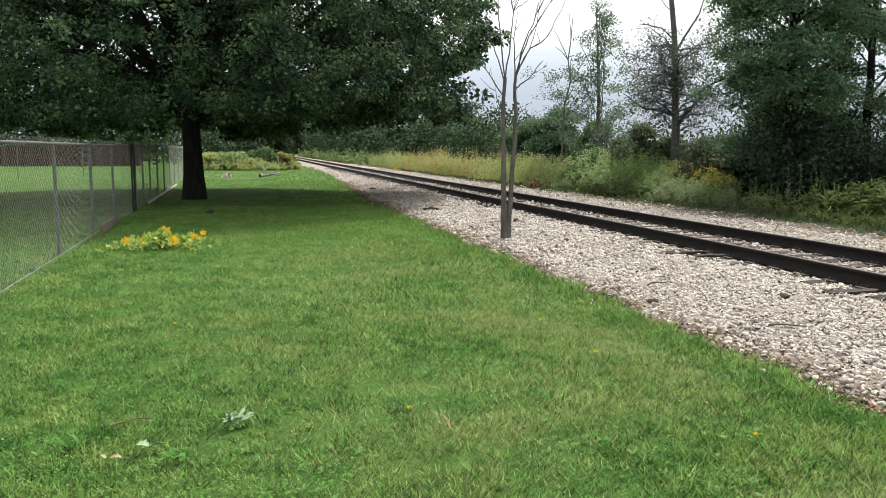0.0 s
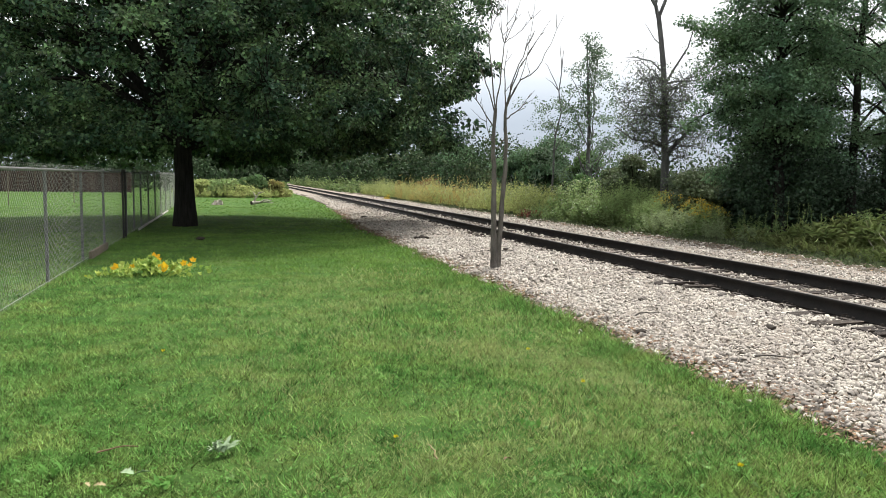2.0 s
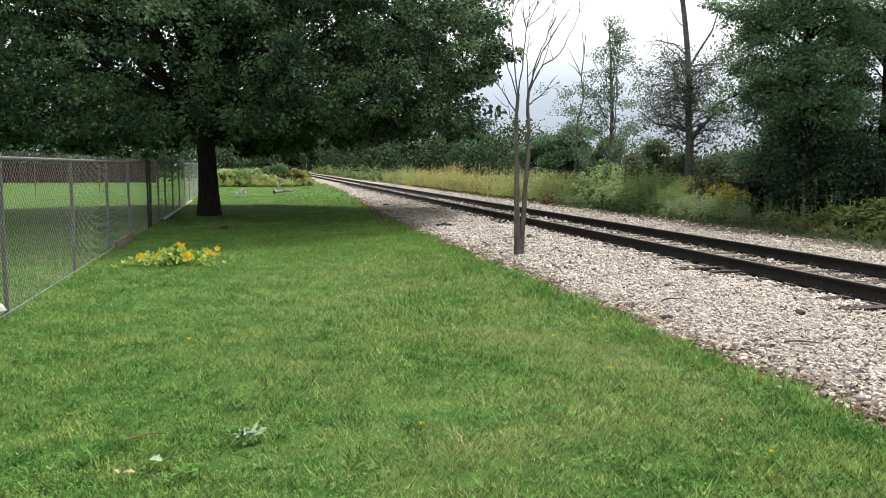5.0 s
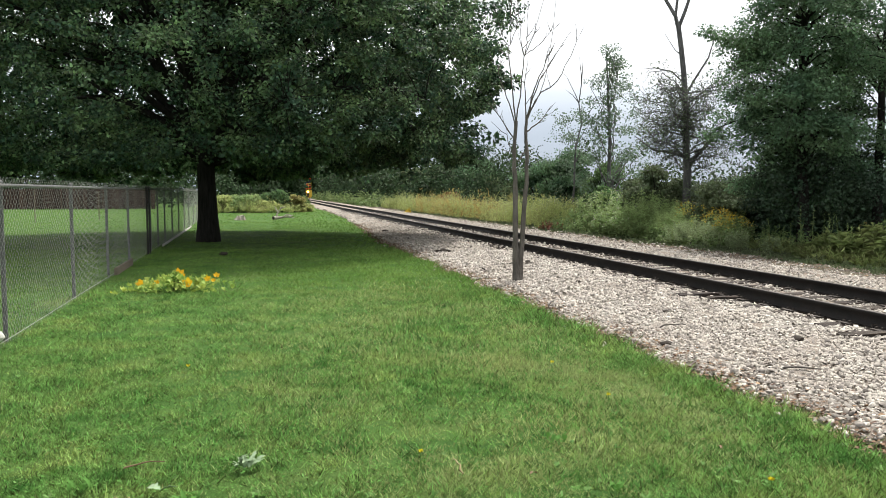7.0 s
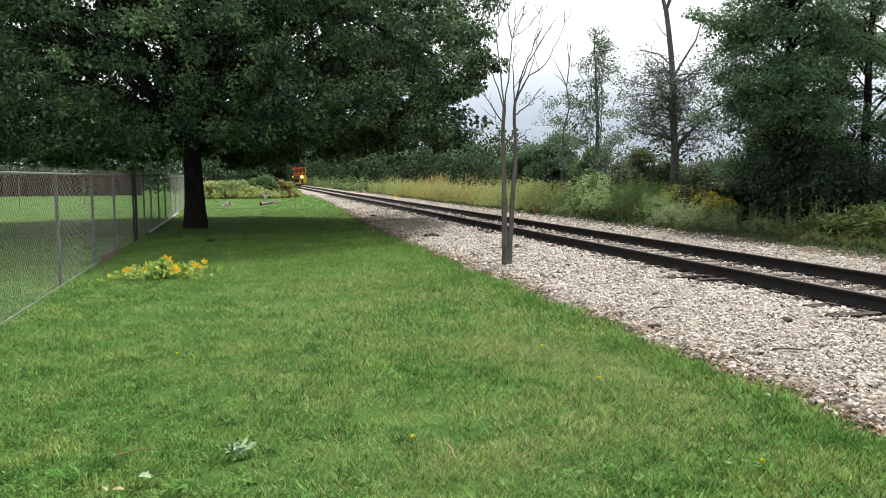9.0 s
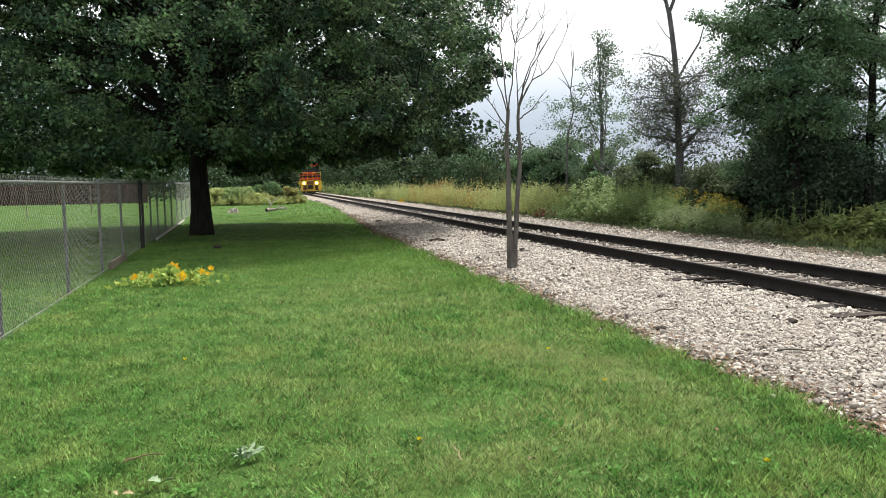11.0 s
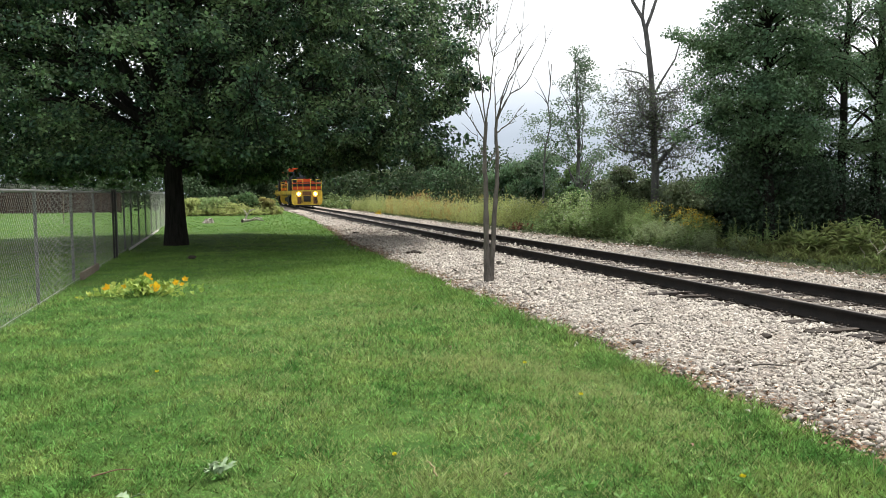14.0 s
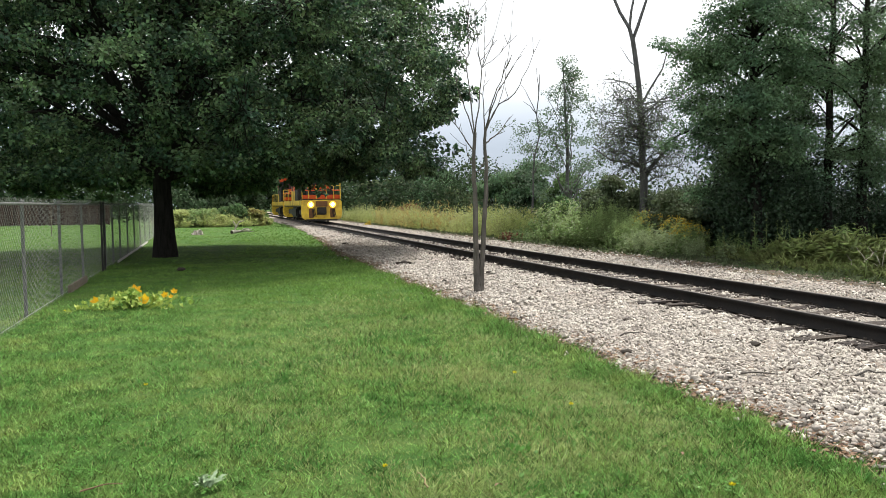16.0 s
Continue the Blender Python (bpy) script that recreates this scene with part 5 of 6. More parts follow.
    for k, (nm, lb, b, r, n, per, lf, mt) in enumerate(specs):
        bush(nm, lb, b, r, n, per, lf, mt, 200 + k)


def build_far_woods():
    """A belt of far trees and thickets closing the view."""
    rng = np.random.default_rng(71)
    C, R = [], []
    for _ in range(600):                               # beyond the end of the lawn, left of the track
        x = rng.uniform(-95, -27)
        y = 105 + rng.uniform(0, 25) - 0.25 * (x + 27)
        C.append((x, y, abs(rng.normal()) * 5.5))
        R.append(1.6)
    for _ in range(520):                               # right of the track, far along
        y = rng.uniform(75, 170)
        v = rng.uniform(6, 14)
        s = (y - 9.6) / 0.969
        p = TRACK_O + s * TRACK_D + v * TRACK_N
        C.append((p[0], p[1], abs(rng.normal()) * 2.4))
        R.append(1.3)
    for _ in range(420):
        x = rng.uniform(-6, 90)
        C.append((x, 110 + rng.uniform(0, 20), abs(rng.normal()) * 3.0))
        R.append(1.6)
    for _ in range(500):
        x = rng.uniform(-95, -32)
        C.append((x, 84 + rng.uniform(0, 12), abs(rng.normal()) * 4.0 + 3.0 * (rng.uniform() < 0.5)))
        R.append(1.5)
    for _ in range(420):                               # trees overhanging the far track on both sides
        y = rng.uniform(95, 190)
        v = rng.choice([-1, 1]) * rng.uniform(4.5, 11)
        p = TRACK_O + (y - 9.6) / 0.969 * TRACK_D + v * TRACK_N
        C.append((p[0], p[1], rng.uniform(0.5, 8)))
        R.append(1.4)
    C2 = []
    for _ in range(260):                               # thicket behind the weeds, right of the track
        y = rng.uniform(62, 100)
        p = TRACK_O + (y - 9.6) / 0.969 * TRACK_D + rng.uniform(8.5, 18) * TRACK_N
        C2.append((p[0], p[1], rng.uniform(0.3, 5.0) * rng.uniform(0.6, 1.1)))
    V1, F1 = clump_leaves(rng, np.array(C2), np.full(len(C2), 1.25), 80, 0.26, LEAF_SIMPLE, 0.2, 0.8)
    thing("thicket", "tangled green thicket behind the weeds beyond the track", "thicket", data=big_mesh("thicket", V1, F1, M_FARLEAF), kind="stuff")
    V0, F0 = clump_leaves(rng, np.stack([rng.uniform(-130, -35, 260), rng.uniform(286, 300, 260), rng.uniform(0, 15, 260)], -1), np.full(260, 3.2), 36, 1.3, LEAF_SIMPLE, 0.2, 0.8)
    thing("distant_woods", "distant dark trees where the track runs out of sight", "woods", data=big_mesh("distant_woods", V0, F0, M_FARLEAF), kind="stuff")
    V2, F2 = clump_leaves(rng, np.stack([rng.uniform(-84, -42, 200), rng.uniform(264, 280, 200), rng.uniform(0, 11, 200)], -1), np.full(200, 2.8), 60, 1.0, LEAF_SIMPLE, 0.2, 0.8)
    thing("distant_woods", "distant dark wood closing the end of the track", "woods", data=big_mesh("distant_woods", V2, F2, M_FARLEAF), kind="stuff")
    V, F = clump_leaves(rng, np.array(C), np.array(R), 26, 0.54, LEAF_SIMPLE, 0.2, 0.8)
    thing("far_woods", "far dark green woods closing the horizon", "woods", data=big_mesh("far_woods", V, F, M_FARLEAF), kind="stuff")


# ---------------------------------------------------------------- weeds
def stems_and_leaves(rng, P, H, leaves, leaf, shape, lean=0.15, top_only=False, up=0.35):
    """Upright weeds: stem triangles and leaves up the stem."""
    n = len(P)
    tip = P + np.concatenate([rng.normal(size=(n, 2)) * lean * H[:, None], H[:, None]], -1)
    a = rng.uniform(0, np.pi, n)
    side = np.stack([np.cos(a), np.sin(a), np.zeros(n)], -1) * 0.007
    SV = np.stack([P - side, P + side, tip], 1).reshape(-1, 3)
    SF = np.arange(3 * n).reshape(-1, 3)
    t = rng.uniform(0.75 if top_only else 0.1, 1.0, (n, leaves, 1))
    c = (P[:, None] * (1 - t) + tip[:, None] * t).reshape(-1, 3)
    m = len(c)
    al = rng.normal(size=(m, 3)) * np.array([1, 1, 0.35]) + np.array([0, 0, up])
    sz = leaf * rng.uniform(0.6, 1.3, m) * (1.15 - 0.5 * t.reshape(-1))
    if top_only:
        c = c + rng.normal(size=(m, 3)) * leaf * 0.9
    LV, LF = scatter_leaves(c, al, unit(np.array([0, 0, 1.0]) + rng.normal(size=(m, 3)) * 0.5), sz, shape)
    return (SV, SF), (LV, LF)


def weed_zone(rng, n, s0, s1, v0, v1):
    s, v = rng.uniform(s0, s1, n), rng.uniform(v0, v1, n)
    v = v + 0.25 * np.sin(s * 0.7) + 0.15 * np.sin(s * 1.9) + np.interp(s, [0, 14, 20, 60], [0, 0, -0.6, -0.7])
    xy = TRACK_O + s[:, None] * TRACK_D + v[:, None] * TRACK_N
    return np.concatenate([xy, np.full((n, 1), -0.03)], -1)


def weed_patch(name, label, P, H, leaves, leaf, shape, mat, rng, lean=0.15, bloom=None, bloom_n=0, bloom_size=0.05):
    bag = Bag()
    H = H * (0.72 + 0.34 * np.sin(P[:, 0] * 2.3 + 1.7 * np.sin(P[:, 1] * 0.9)) * np.sin(P[:, 1] * 1.3 + 0.6 * P[:, 0]) + 0.18 * np.sin(P[:, 1] * 3.7 + P[:, 0] * 4.1))
    s, l = stems_and_leaves(rng, P, H, leaves, leaf, shape, lean, up=0.35 if shape is LEAF_SIMPLE else 1.3)
    bag.add(*s)
    bag.add(*l)
    ob = thing(name, label, "weeds", data=bag.mesh(name, mat), kind="stuff")
    if bloom:
        _, b = stems_and_leaves(rng, P, H * 1.03, bloom_n, bloom_size, LEAF_SIMPLE, lean, True)
        part("bloom_heads", big_mesh("bloom_heads", *b, bloom), ob)
    return ob


def weed_clump(name, label, centre, radius, height, n, leaves, leaf, shape, mat, seed, bloom=None, bloom_n=0, bloom_size=0.05):
    """A domed clump of upright leafy stalks."""
    rng = np.random.default_rng(seed)
    a = rng.uniform(0, 2 * np.pi, n)
    q = np.sqrt(rng.uniform(0, 1, n))
    ob = thing(name, label, "weeds", pose(*centre), group="weed clumps beyond the track")
    P = np.stack([radius * q * np.cos(a), radius * 0.8 * q * np.sin(a), np.full(n, -0.03)], -1)
    H = height * (0.45 + 0.55 * np.sqrt(np.maximum(0, 1 - q ** 2))) * rng.uniform(0.78, 1.08, n)
    tip = P + np.stack([P[:, 0] * 0.35 + rng.normal(size=n) * 0.06, P[:, 1] * 0.35 + rng.normal(size=n) * 0.06, H], -1)
    sd = np.stack([np.cos(a), np.sin(a), np.zeros(n)], -1) * 0.006
    bag = Bag()
    bag.add(np.stack([P - sd, P + sd, tip], 1).reshape(-1, 3), np.arange(3 * n).reshape(-1, 3))
    w = rng.uniform(0.15, 1.0, (n, leaves, 1)) ** 0.8
    c = (P[:, None] * (1 - w) + tip[:, None] * w).reshape(-1, 3)
    m = len(c)
    al = rng.normal(size=(m, 3)) * np.array([1, 1, 0.3]) + np.array([0, 0, 0.55])
    bag.add(*scatter_leaves(c, al, unit(np.array([0, 0, 1.0]) + rng.normal(size=(m, 3)) * 0.5), leaf * rng.uniform(0.6, 1.3, m) * (1.2 - 0.55 * w.reshape(-1)), shape))
    tagged(part("stalk_mass", bag.mesh("stalk_mass", mat), ob), kind="stuff")
    if bloom:
        k = np.repeat(np.where(rng.uniform(0, 1, n) < 0.75)[0], bloom_n)
        b = tip[k] + rng.normal(size=(len(k), 3)) * np.array([0.05, 0.05, 0.05]) - np.array([0, 0, 0.03])
        tagged(part("bloom_heads", big_mesh("bloom_heads", *scatter_leaves(b, rng.normal(size=(len(k), 3)), unit(np.array([0, 0, 1.0]) + rng.normal(size=(len(k), 3)) * 0.4), bloom_size * rng.uniform(0.6, 1.3, len(k))), bloom), ob), kind="stuff")


def build_weeds():
    rng = np.random.default_rng(81)
    z = lambda n, *a: weed_zone(rng, n, *a)
    u = rng.uniform
    # single clumps, along the track from near to far: s, v, radius, height
    k = 0
    for s, v, r, h, n, kind in ((7.2, 6.6, 0.7, 0.8, 44, "reed"), (8.3, 6.4, 0.8, 0.85, 48, "reed"), (9.3, 6.2, 0.55, 0.66, 34, "reed"), (6.0, 6.9, 0.7, 0.75, 36, "reed"), (8.4, 6.9, 0.5, 1.1, 40, "spire"),
                                (10.4, 6.0, 0.35, 0.75, 12, "spire"), (11.3, 5.7, 0.30, 0.5, 18, "grey"), (11.9, 6.1, 0.3, 0.85, 10, "spire"), (12.6, 5.5, 0.35, 0.6, 26, "grey"), (13.3, 6.0, 0.3, 0.95, 12, "spire"), (14.2, 5.6, 0.45, 0.7, 36, "grey"),
                                (15.3, 5.4, 0.65, 0.85, 80, "grey"), (14.9, 6.7, 0.45, 1.1, 40, "gold"), (16.0, 6.8, 0.55, 1.15, 45, "gold"), (17.2, 6.5, 0.5, 1.3, 36, "gold"),
                                (18.2, 6.0, 1.0, 1.55, 170, "feather"), (19.4, 6.2, 0.85, 1.75, 140, "feather"), (16.8, 5.7, 0.7, 1.1, 90, "feather"), (19.3, 5.3, 0.6, 0.95, 70, "white"), (20.8, 5.5, 0.7, 1.1, 80, "white"),
                                (21.9, 6.2, 0.9, 1.5, 110, "white"), (23.2, 6.3, 0.8, 1.75, 110, "white"), (24.6, 6.4, 0.9, 1.65, 110, "white"), (22.6, 5.4, 0.6, 0.9, 60, "white"), (26.6, 6.4, 0.9, 1.45, 90, "pale"),
                                (28.6, 6.1, 1.0, 1.5, 100, "pale"), (31.2, 6.0, 1.1, 1.55, 110, "pale")):
        name, label, lv, lf, sh, mt, bl, bn, bs = {
            "reed": ("arching_grass", "clump of arching yellow-green grass beside the ballast", 24, 0.36, LEAF_BLADE, M_REED, None, 0, 0),
            "spire": ("spire_weeds", "tall upright spires of green weeds", 40, 0.12, LEAF_LONG, M_WEED, None, 0, 0),
            "grey": ("grey_weeds", "clump of feathery grey-green weeds beside the ballast", 34, 0.12, LEAF_LONG, M_GREYWEED, None, 0, 0),
            "gold": ("goldenrod", "clump of goldenrod in yellow flower", 26, 0.13, LEAF_LONG, M_FEATHER, M_GOLD, 15, 0.05),
            "feather": ("feathery_weeds", "tall rounded clump of feathery green weeds", 40, 0.13, LEAF_LONG, M_FEATHER, None, 0, 0),
            "white": ("white_flowered_weeds", "green weeds topped with small white flowers", 26, 0.13, LEAF_SIMPLE, M_FEATHER, M_WHITEBLOOM, 2, 0.055),
            "pale": ("pale_weeds", "pale yellow-green flowering weeds beyond the track", 24, 0.16, LEAF_LONG, M_WEED_PALE, M_WHITEBLOOM, 2, 0.06)}[kind]
        k += 1
        weed_clump(name, label, on_track(s, v), r, h, n, lv, lf, sh, mt, 900 + k, bl, bn, bs)
    weed_patch("green_grass", "tufts of green grass under the arching weeds", z(900, 0, 12, 5.2, 6.6), u(0.15, 0.45, 900), 10, 0.20, LEAF_BLADE, M_REED, rng, 0.3)
    weed_patch("spire_weeds", "tall single spires of grey-green weeds", z(34, 6, 14, 5.5, 7.0), u(0.8, 1.3, 34), 60, 0.09, LEAF_LONG, M_WEED, rng, 0.05)
    weed_patch("low_weeds", "low ragged olive weeds along the ballast edge", z(2400, -4, 60, 4.2, 5.5), u(0.05, 0.22, 2400), 10, 0.11, LEAF_LONG, M_OLIVE, rng, 0.5)
    weed_patch("roadside_weeds", "thick low green weeds between the taller clumps", z(520, 13, 27, 5.0, 7.3), u(0.25, 0.75, 520), 24, 0.10, LEAF_SIMPLE, M_WEED, rng)
    weed_patch("pale_weeds", "pale yellow-green flowering weeds beyond the track", z(2000, 27, 75, 4.9, 7), u(0.8, 1.75, 2000), 16, 0.19, LEAF_LONG, M_WEED_PALE, rng, bloom=M_WHITEBLOOM, bloom_n=3, bloom_size=0.06)
    weed_patch("dry_grass", "stand of dry orange grass beyond the track", z(480, 36, 56, 4.8, 7), u(0.9, 1.8, 480), 10, 0.26, LEAF_LONG, M_DRY, rng)
    weed_patch("red_weeds", "small clump of dark red weeds beyond the track", z(40, 24.5, 25.6, 5.0, 5.6), u(0.4, 0.8, 40), 20, 0.10, LEAF_SIMPLE, M_REDWEED, rng)
    weed_patch("yellow_clump", "bright yellow low plant at the ballast edge", z(30, 52, 53, 3.9, 4.3), u(0.2, 0.5, 30), 14, 0.10, LEAF_SIMPLE, M_GOLD, rng)
    weed_patch("field_weeds", "dry golden grass of the field beyond the track", z(1500, 22, 110, 8.5, 26), u(0.4, 1.0, 1500), 12, 0.26, LEAF_LONG, M_DRY, rng)
    weed_patch("far_weeds", "thick green weeds lining the far track", z(1200, 74, 170, 3.6, 9), u(0.8, 2.0, 1200), 11, 0.36, LEAF_SIMPLE, M_WEED, rng)
    P = np.stack([u(-21.5, -13.6, 340), u(64.0, 68.5, 340), np.zeros(340)], -1)
    weed_patch("lawn_end_weeds", "tall pale grass and weeds at the end of the lawn", P, u(0.4, 1.35, 340) * np.interp(P[:, 0], [-15.6, -14.0], [1, 0.75]), 14, 0.30, LEAF_LONG, M_WEED_PALE, rng)
    weed_patch("far_bank_weeds", "thick weeds on the lawn side of the far track", z(1100, 70, 150, -9.2, -3.9), u(0.6, 1.5, 1100), 14, 0.3, LEAF_SIMPLE, M_WEED, rng)


def build_yard():
    """What shows through the fence: a board fence far back and two thin poles."""
    f = thing("board_fence", "long reddish-brown wooden board fence across the yard", "fence", pose(-34, 80, 0))
    bm = bmesh.new()
    box(bm, (-0.09, -0.012, 0), (0.09, 0.012, 2.0), 0.004)
    board = bpy.data.meshes.new("board")
    bm.to_mesh(board)
    bm.free()
    board.materials.append(M_SHED)
    for k in range(150):
        b = part("board", board, f)
        b.matrix_local = pose(3 - 0.19 * k, 0, 0.02 * ((k * 7) % 5))
    for y, z in ((0.04, 0.4), (0.04, 1.6)):
        bm = bmesh.new()
        box(bm, (-25.5, y - 0.02, z - 0.05), (3.2, y + 0.02, z + 0.05))
        part("fence_rail", bm, f, mat=M_SHED)
    V, F = tube_arrays([(0, 0, -0.1), (0, 0, 0.9), (0.02, 0, 1.75)], [0.03, 0.028, 0.025], 8)
    pm = big_mesh("yard_pole", V, F, M_BOARD, True)
    for x, y in ((-24.2, 45), (-22.4, 49)):
        thing("yard_pole", "thin brown wooden pole standing in the yard lawn", "pole", pose(x, y, 0), pm, "poles in the yard")


# ---------------------------------------------------------------- train
def rod(bag, a, b, r=0.02, sides=6):
    bag.add(*tube_arrays([a, b], [r, r], sides))


def wheel_mesh():
    bm = bmesh.new()
    for r, d0, d1 in ((0.50, -0.06, 0.06), (0.53, 0.06, 0.09), (0.16, -0.12, 0.1)):
        g = bmesh.ops.create_cone(bm, cap_ends=True, segments=24, radius1=r, radius2=r, depth=d1 - d0)
        bmesh.ops.transform(bm, verts=g["verts"], matrix=Matrix.Rotation(radians(90), 4, "Y") @ Matrix.Translation((0, 0, (d0 + d1) / 2)))
    me = bpy.data.meshes.new("wheel")
    bm.to_mesh(me)
    bm.free()
    me.materials.append(M_BLACK)
    return me


def build_engine(label, lead):
    """Hood locomotive: front at local y = 0 facing -y, rail top at z = 0."""
    e = thing("locomotive", label, "locomotive")

    def p(name, boxes, mat, parent=e, lab="", bev=0.02):
        bm = bmesh.new()
        for lo, hi in boxes:
            box(bm, lo, hi, bev)
        return part(name, bm, parent, lab, mat)

    L = 17.4
    p("underframe", [((-1.45, 0.35, 1.20), (1.45, L - 0.35, 1.60))], M_BLACK)
    for sx in (-1.485, 1.485):
        p("side_sill", [((sx - 0.035, 0.4, 1.30), (sx + 0.035, L - 0.4, 1.70))], M_YELLOW, lab="yellow side sill")
    # pilot plate with cut-away lower corners
    for y, nm in ((0.0, "pilot"), (L - 0.14, "rear_pilot")):
        bm = bmesh.new()
        prof = [(-1.40, 1.72), (-1.53, 1.60), (-1.55, 0.72), (-1.50, 0.42), (-1.36, 0.25), (-1.15, 0.20), (1.15, 0.20), (1.36, 0.25), (1.50, 0.42), (1.55, 0.72), (1.53, 1.60), (1.40, 1.72)]
        va = [bm.verts.new((x, y, z)) for x, z in prof]
        vb = [bm.verts.new((x, y + 0.14, z)) for x, z in prof]
        bm.faces.new(va)
        bm.faces.new(vb[::-1])
        for i in range(12):
            bm.faces.new((va[i], vb[i], vb[(i + 1) % 12], va[(i + 1) % 12]))
        bmesh.ops.recalc_face_normals(bm, faces=bm.faces[:])
        part(nm, bm, e, "yellow pilot plate", M_YELLOW)
    p("pilot_foot", [((-1.2, -0.03, 0.12), (1.2, 0.03, 0.26))], M_BLACK)
    p("coupler", [((-0.16, -0.55, 0.72), (0.16, 0.0, 1.02)), ((-0.28, -0.62, 0.70), (0.28, -0.42, 1.04)), ((-0.36, -0.06, 0.58), (0.36, 0.02, 1.16))], M_BLACK, lab="black knuckle coupler")
    for x in (-0.72, 0.80):
        bag = Bag()
        for k in range(3):
            bag.add(*tube_arrays([(x + 0.09 * k, -0.04, 1.05), (x + 0.09 * k + 0.02, -0.12, 0.75), (x + 0.09 * k + 0.1, -0.10, 0.42)], [0.028] * 3, 6))
        part("air_hose", bag.mesh("air_hose", M_BLACK, True), e)
    for x in (-0.80, 0.80):
        p("pilot_bracket", [((x - 0.17, -0.05, 0.36), (x + 0.17, 0.02, 1.05))], M_BRACKET, lab="brown stained bracket", bev=0.02)
    p("drawbar_plate", [((-0.45, -0.03, 1.20), (0.45, 0.02, 1.62))], M_BRACKET, bev=0.01)
    for x in (-0.83, 0.83):
        h = p("ditch_light", [((x - 0.27, -0.10, 1.09), (x + 0.27, 0.05, 1.63))], M_YELLOW, bev=0.06)
        # disc behind the lens; on the lead engine it glows as the lamp's halo
        bm = bmesh.new()
        g = bmesh.ops.create_cone(bm, cap_ends=True, segments=24, radius1=0.25, radius2=0.25, depth=0.03)
        bmesh.ops.transform(bm, verts=g["verts"], matrix=Matrix.Translation((x, -0.105, 1.36)) @ Matrix.Rotation(radians(90), 4, "X"))
        part("reflector", bm, h, "glowing amber disc for the headlight halo" if lead else "dull disc behind the lens", M_HALO if lead else M_GALV)
        bm = bmesh.new()
        g = bmesh.ops.create_cone(bm, cap_ends=True, segments=20, radius1=0.125, radius2=0.125, depth=0.05)
        bmesh.ops.transform(bm, verts=g["verts"], matrix=Matrix.Translation((x, -0.125, 1.36)) @ Matrix.Rotation(radians(90), 4, "X"))
        part("lens", bm, h, "glowing warm headlight lens" if lead else "unlit lens", M_LAMP if lead else M_GLASS)
    # steps at the corners
    for x in (-1.36, 1.36):
        for z in (0.35, 0.65, 0.95, 1.22):
            p("step", [((x - 0.15, 0.16, z), (x + 0.15, 0.52, z + 0.05))], M_BLACK, bev=0.005)
    # anticlimber, stripe and nose
    p("footplate", [((-1.5, 0.02, 1.72), (1.5, 1.3, 1.78))], M_BLACK)
    p("stripe_panel", [((-1.42, 0.16, 1.79), (1.42, 0.20, 2.10))], M_ORANGE, lab="orange-red panel behind the front handrail")
    p("nose", [((-0.85, 1.25, 1.50), (0.85, 3.2, 2.95))], M_BLACK, bev=0.10)
    p("nose_band", [((-0.87, 1.22, 2.55), (0.87, 1.9, 2.90))], M_ORANGE, bev=0.04)
    cab = p("cab", [((-1.50, 3.2, 1.48), (1.50, 5.6, 3.85))], M_BLACK, lab="black and orange cab", bev=0.08)
    p("cab_brow", [((-1.53, 3.14, 3.66), (1.53, 3.5, 3.86))], M_ORANGE, cab, bev=0.03)
    p("cab_roof", [((-1.52, 3.1, 3.83), (1.52, 5.7, 4.05))], M_ORANGE, cab, bev=0.09)
    for x0, x1 in ((-1.35, -0.92), (-0.82, -0.05), (0.05, 0.82), (0.92, 1.35)):
        p("cab_window", [((x0, 3.17, 2.98), (x1, 3.24, 3.62))], M_GLASS, cab, bev=0.01)
    for sx in (-1, 1):
        p("side_window", [((sx * 1.49 - 0.02, 3.6, 2.75), (sx * 1.49 + 0.02, 5.1, 3.5))], M_GLASS, cab, bev=0.01)
    p("lamp_housing", [((-0.28, 3.05, 3.66), (0.28, 3.25, 3.90))], M_BLACK, cab, bev=0.03)
    p("long_hood", [((-0.88, 5.6, 1.50), (0.88, L - 1.3, 3.75))], M_ORANGE, lab="orange engine hood", bev=0.10)
    p("hood_band", [((-0.90, 5.7, 1.60), (0.90, L - 1.4, 2.55))], M_YELLOW, lab="yellow band along the hood")
    for k in range(7):
        y = 6.2 + k * 1.35
        for sx in (-0.905, 0.905):
            p("hood_door", [((sx - 0.01, y, 2.6), (sx + 0.01, y + 1.15, 3.4))], M_ORANGE if k % 3 else M_BLACK, bev=0.006)
    for y in (7.5, 10.2, 13.0):
        p("roof_fan", [((-0.55, y, 3.74), (0.55, y + 1.1, 3.95))], M_BLACK, bev=0.08)
    # handrails
    for x in (-1.45, -0.95, -0.38, 0.38, 0.95):
        bag = Bag()
        rod(bag, (x, 0.10, 1.72), (x, 0.10, 2.80), 0.032)
        part("handrail_post", bag.mesh("handrail_post", M_YELLOW, True), e)
    bag = Bag()
    rod(bag, (1.45, 0.10, 1.50), (1.45, 0.10, 3.02), 0.036)
    part("handrail_post", bag.mesh("handrail_post", M_YELLOW, True), e)
    for x0, x1, z in ((-1.47, -0.36, 2.80), (0.36, 1.47, 2.80), (-1.47, 1.47, 2.44)):
        bag = Bag()
        rod(bag, (x0, 0.10, z), (x1, 0.10, z), 0.026 if z > 2.5 else 0.045)
        part("handrail", bag.mesh("handrail", M_YELLOW if z > 2.5 else M_ORANGE, True), e)
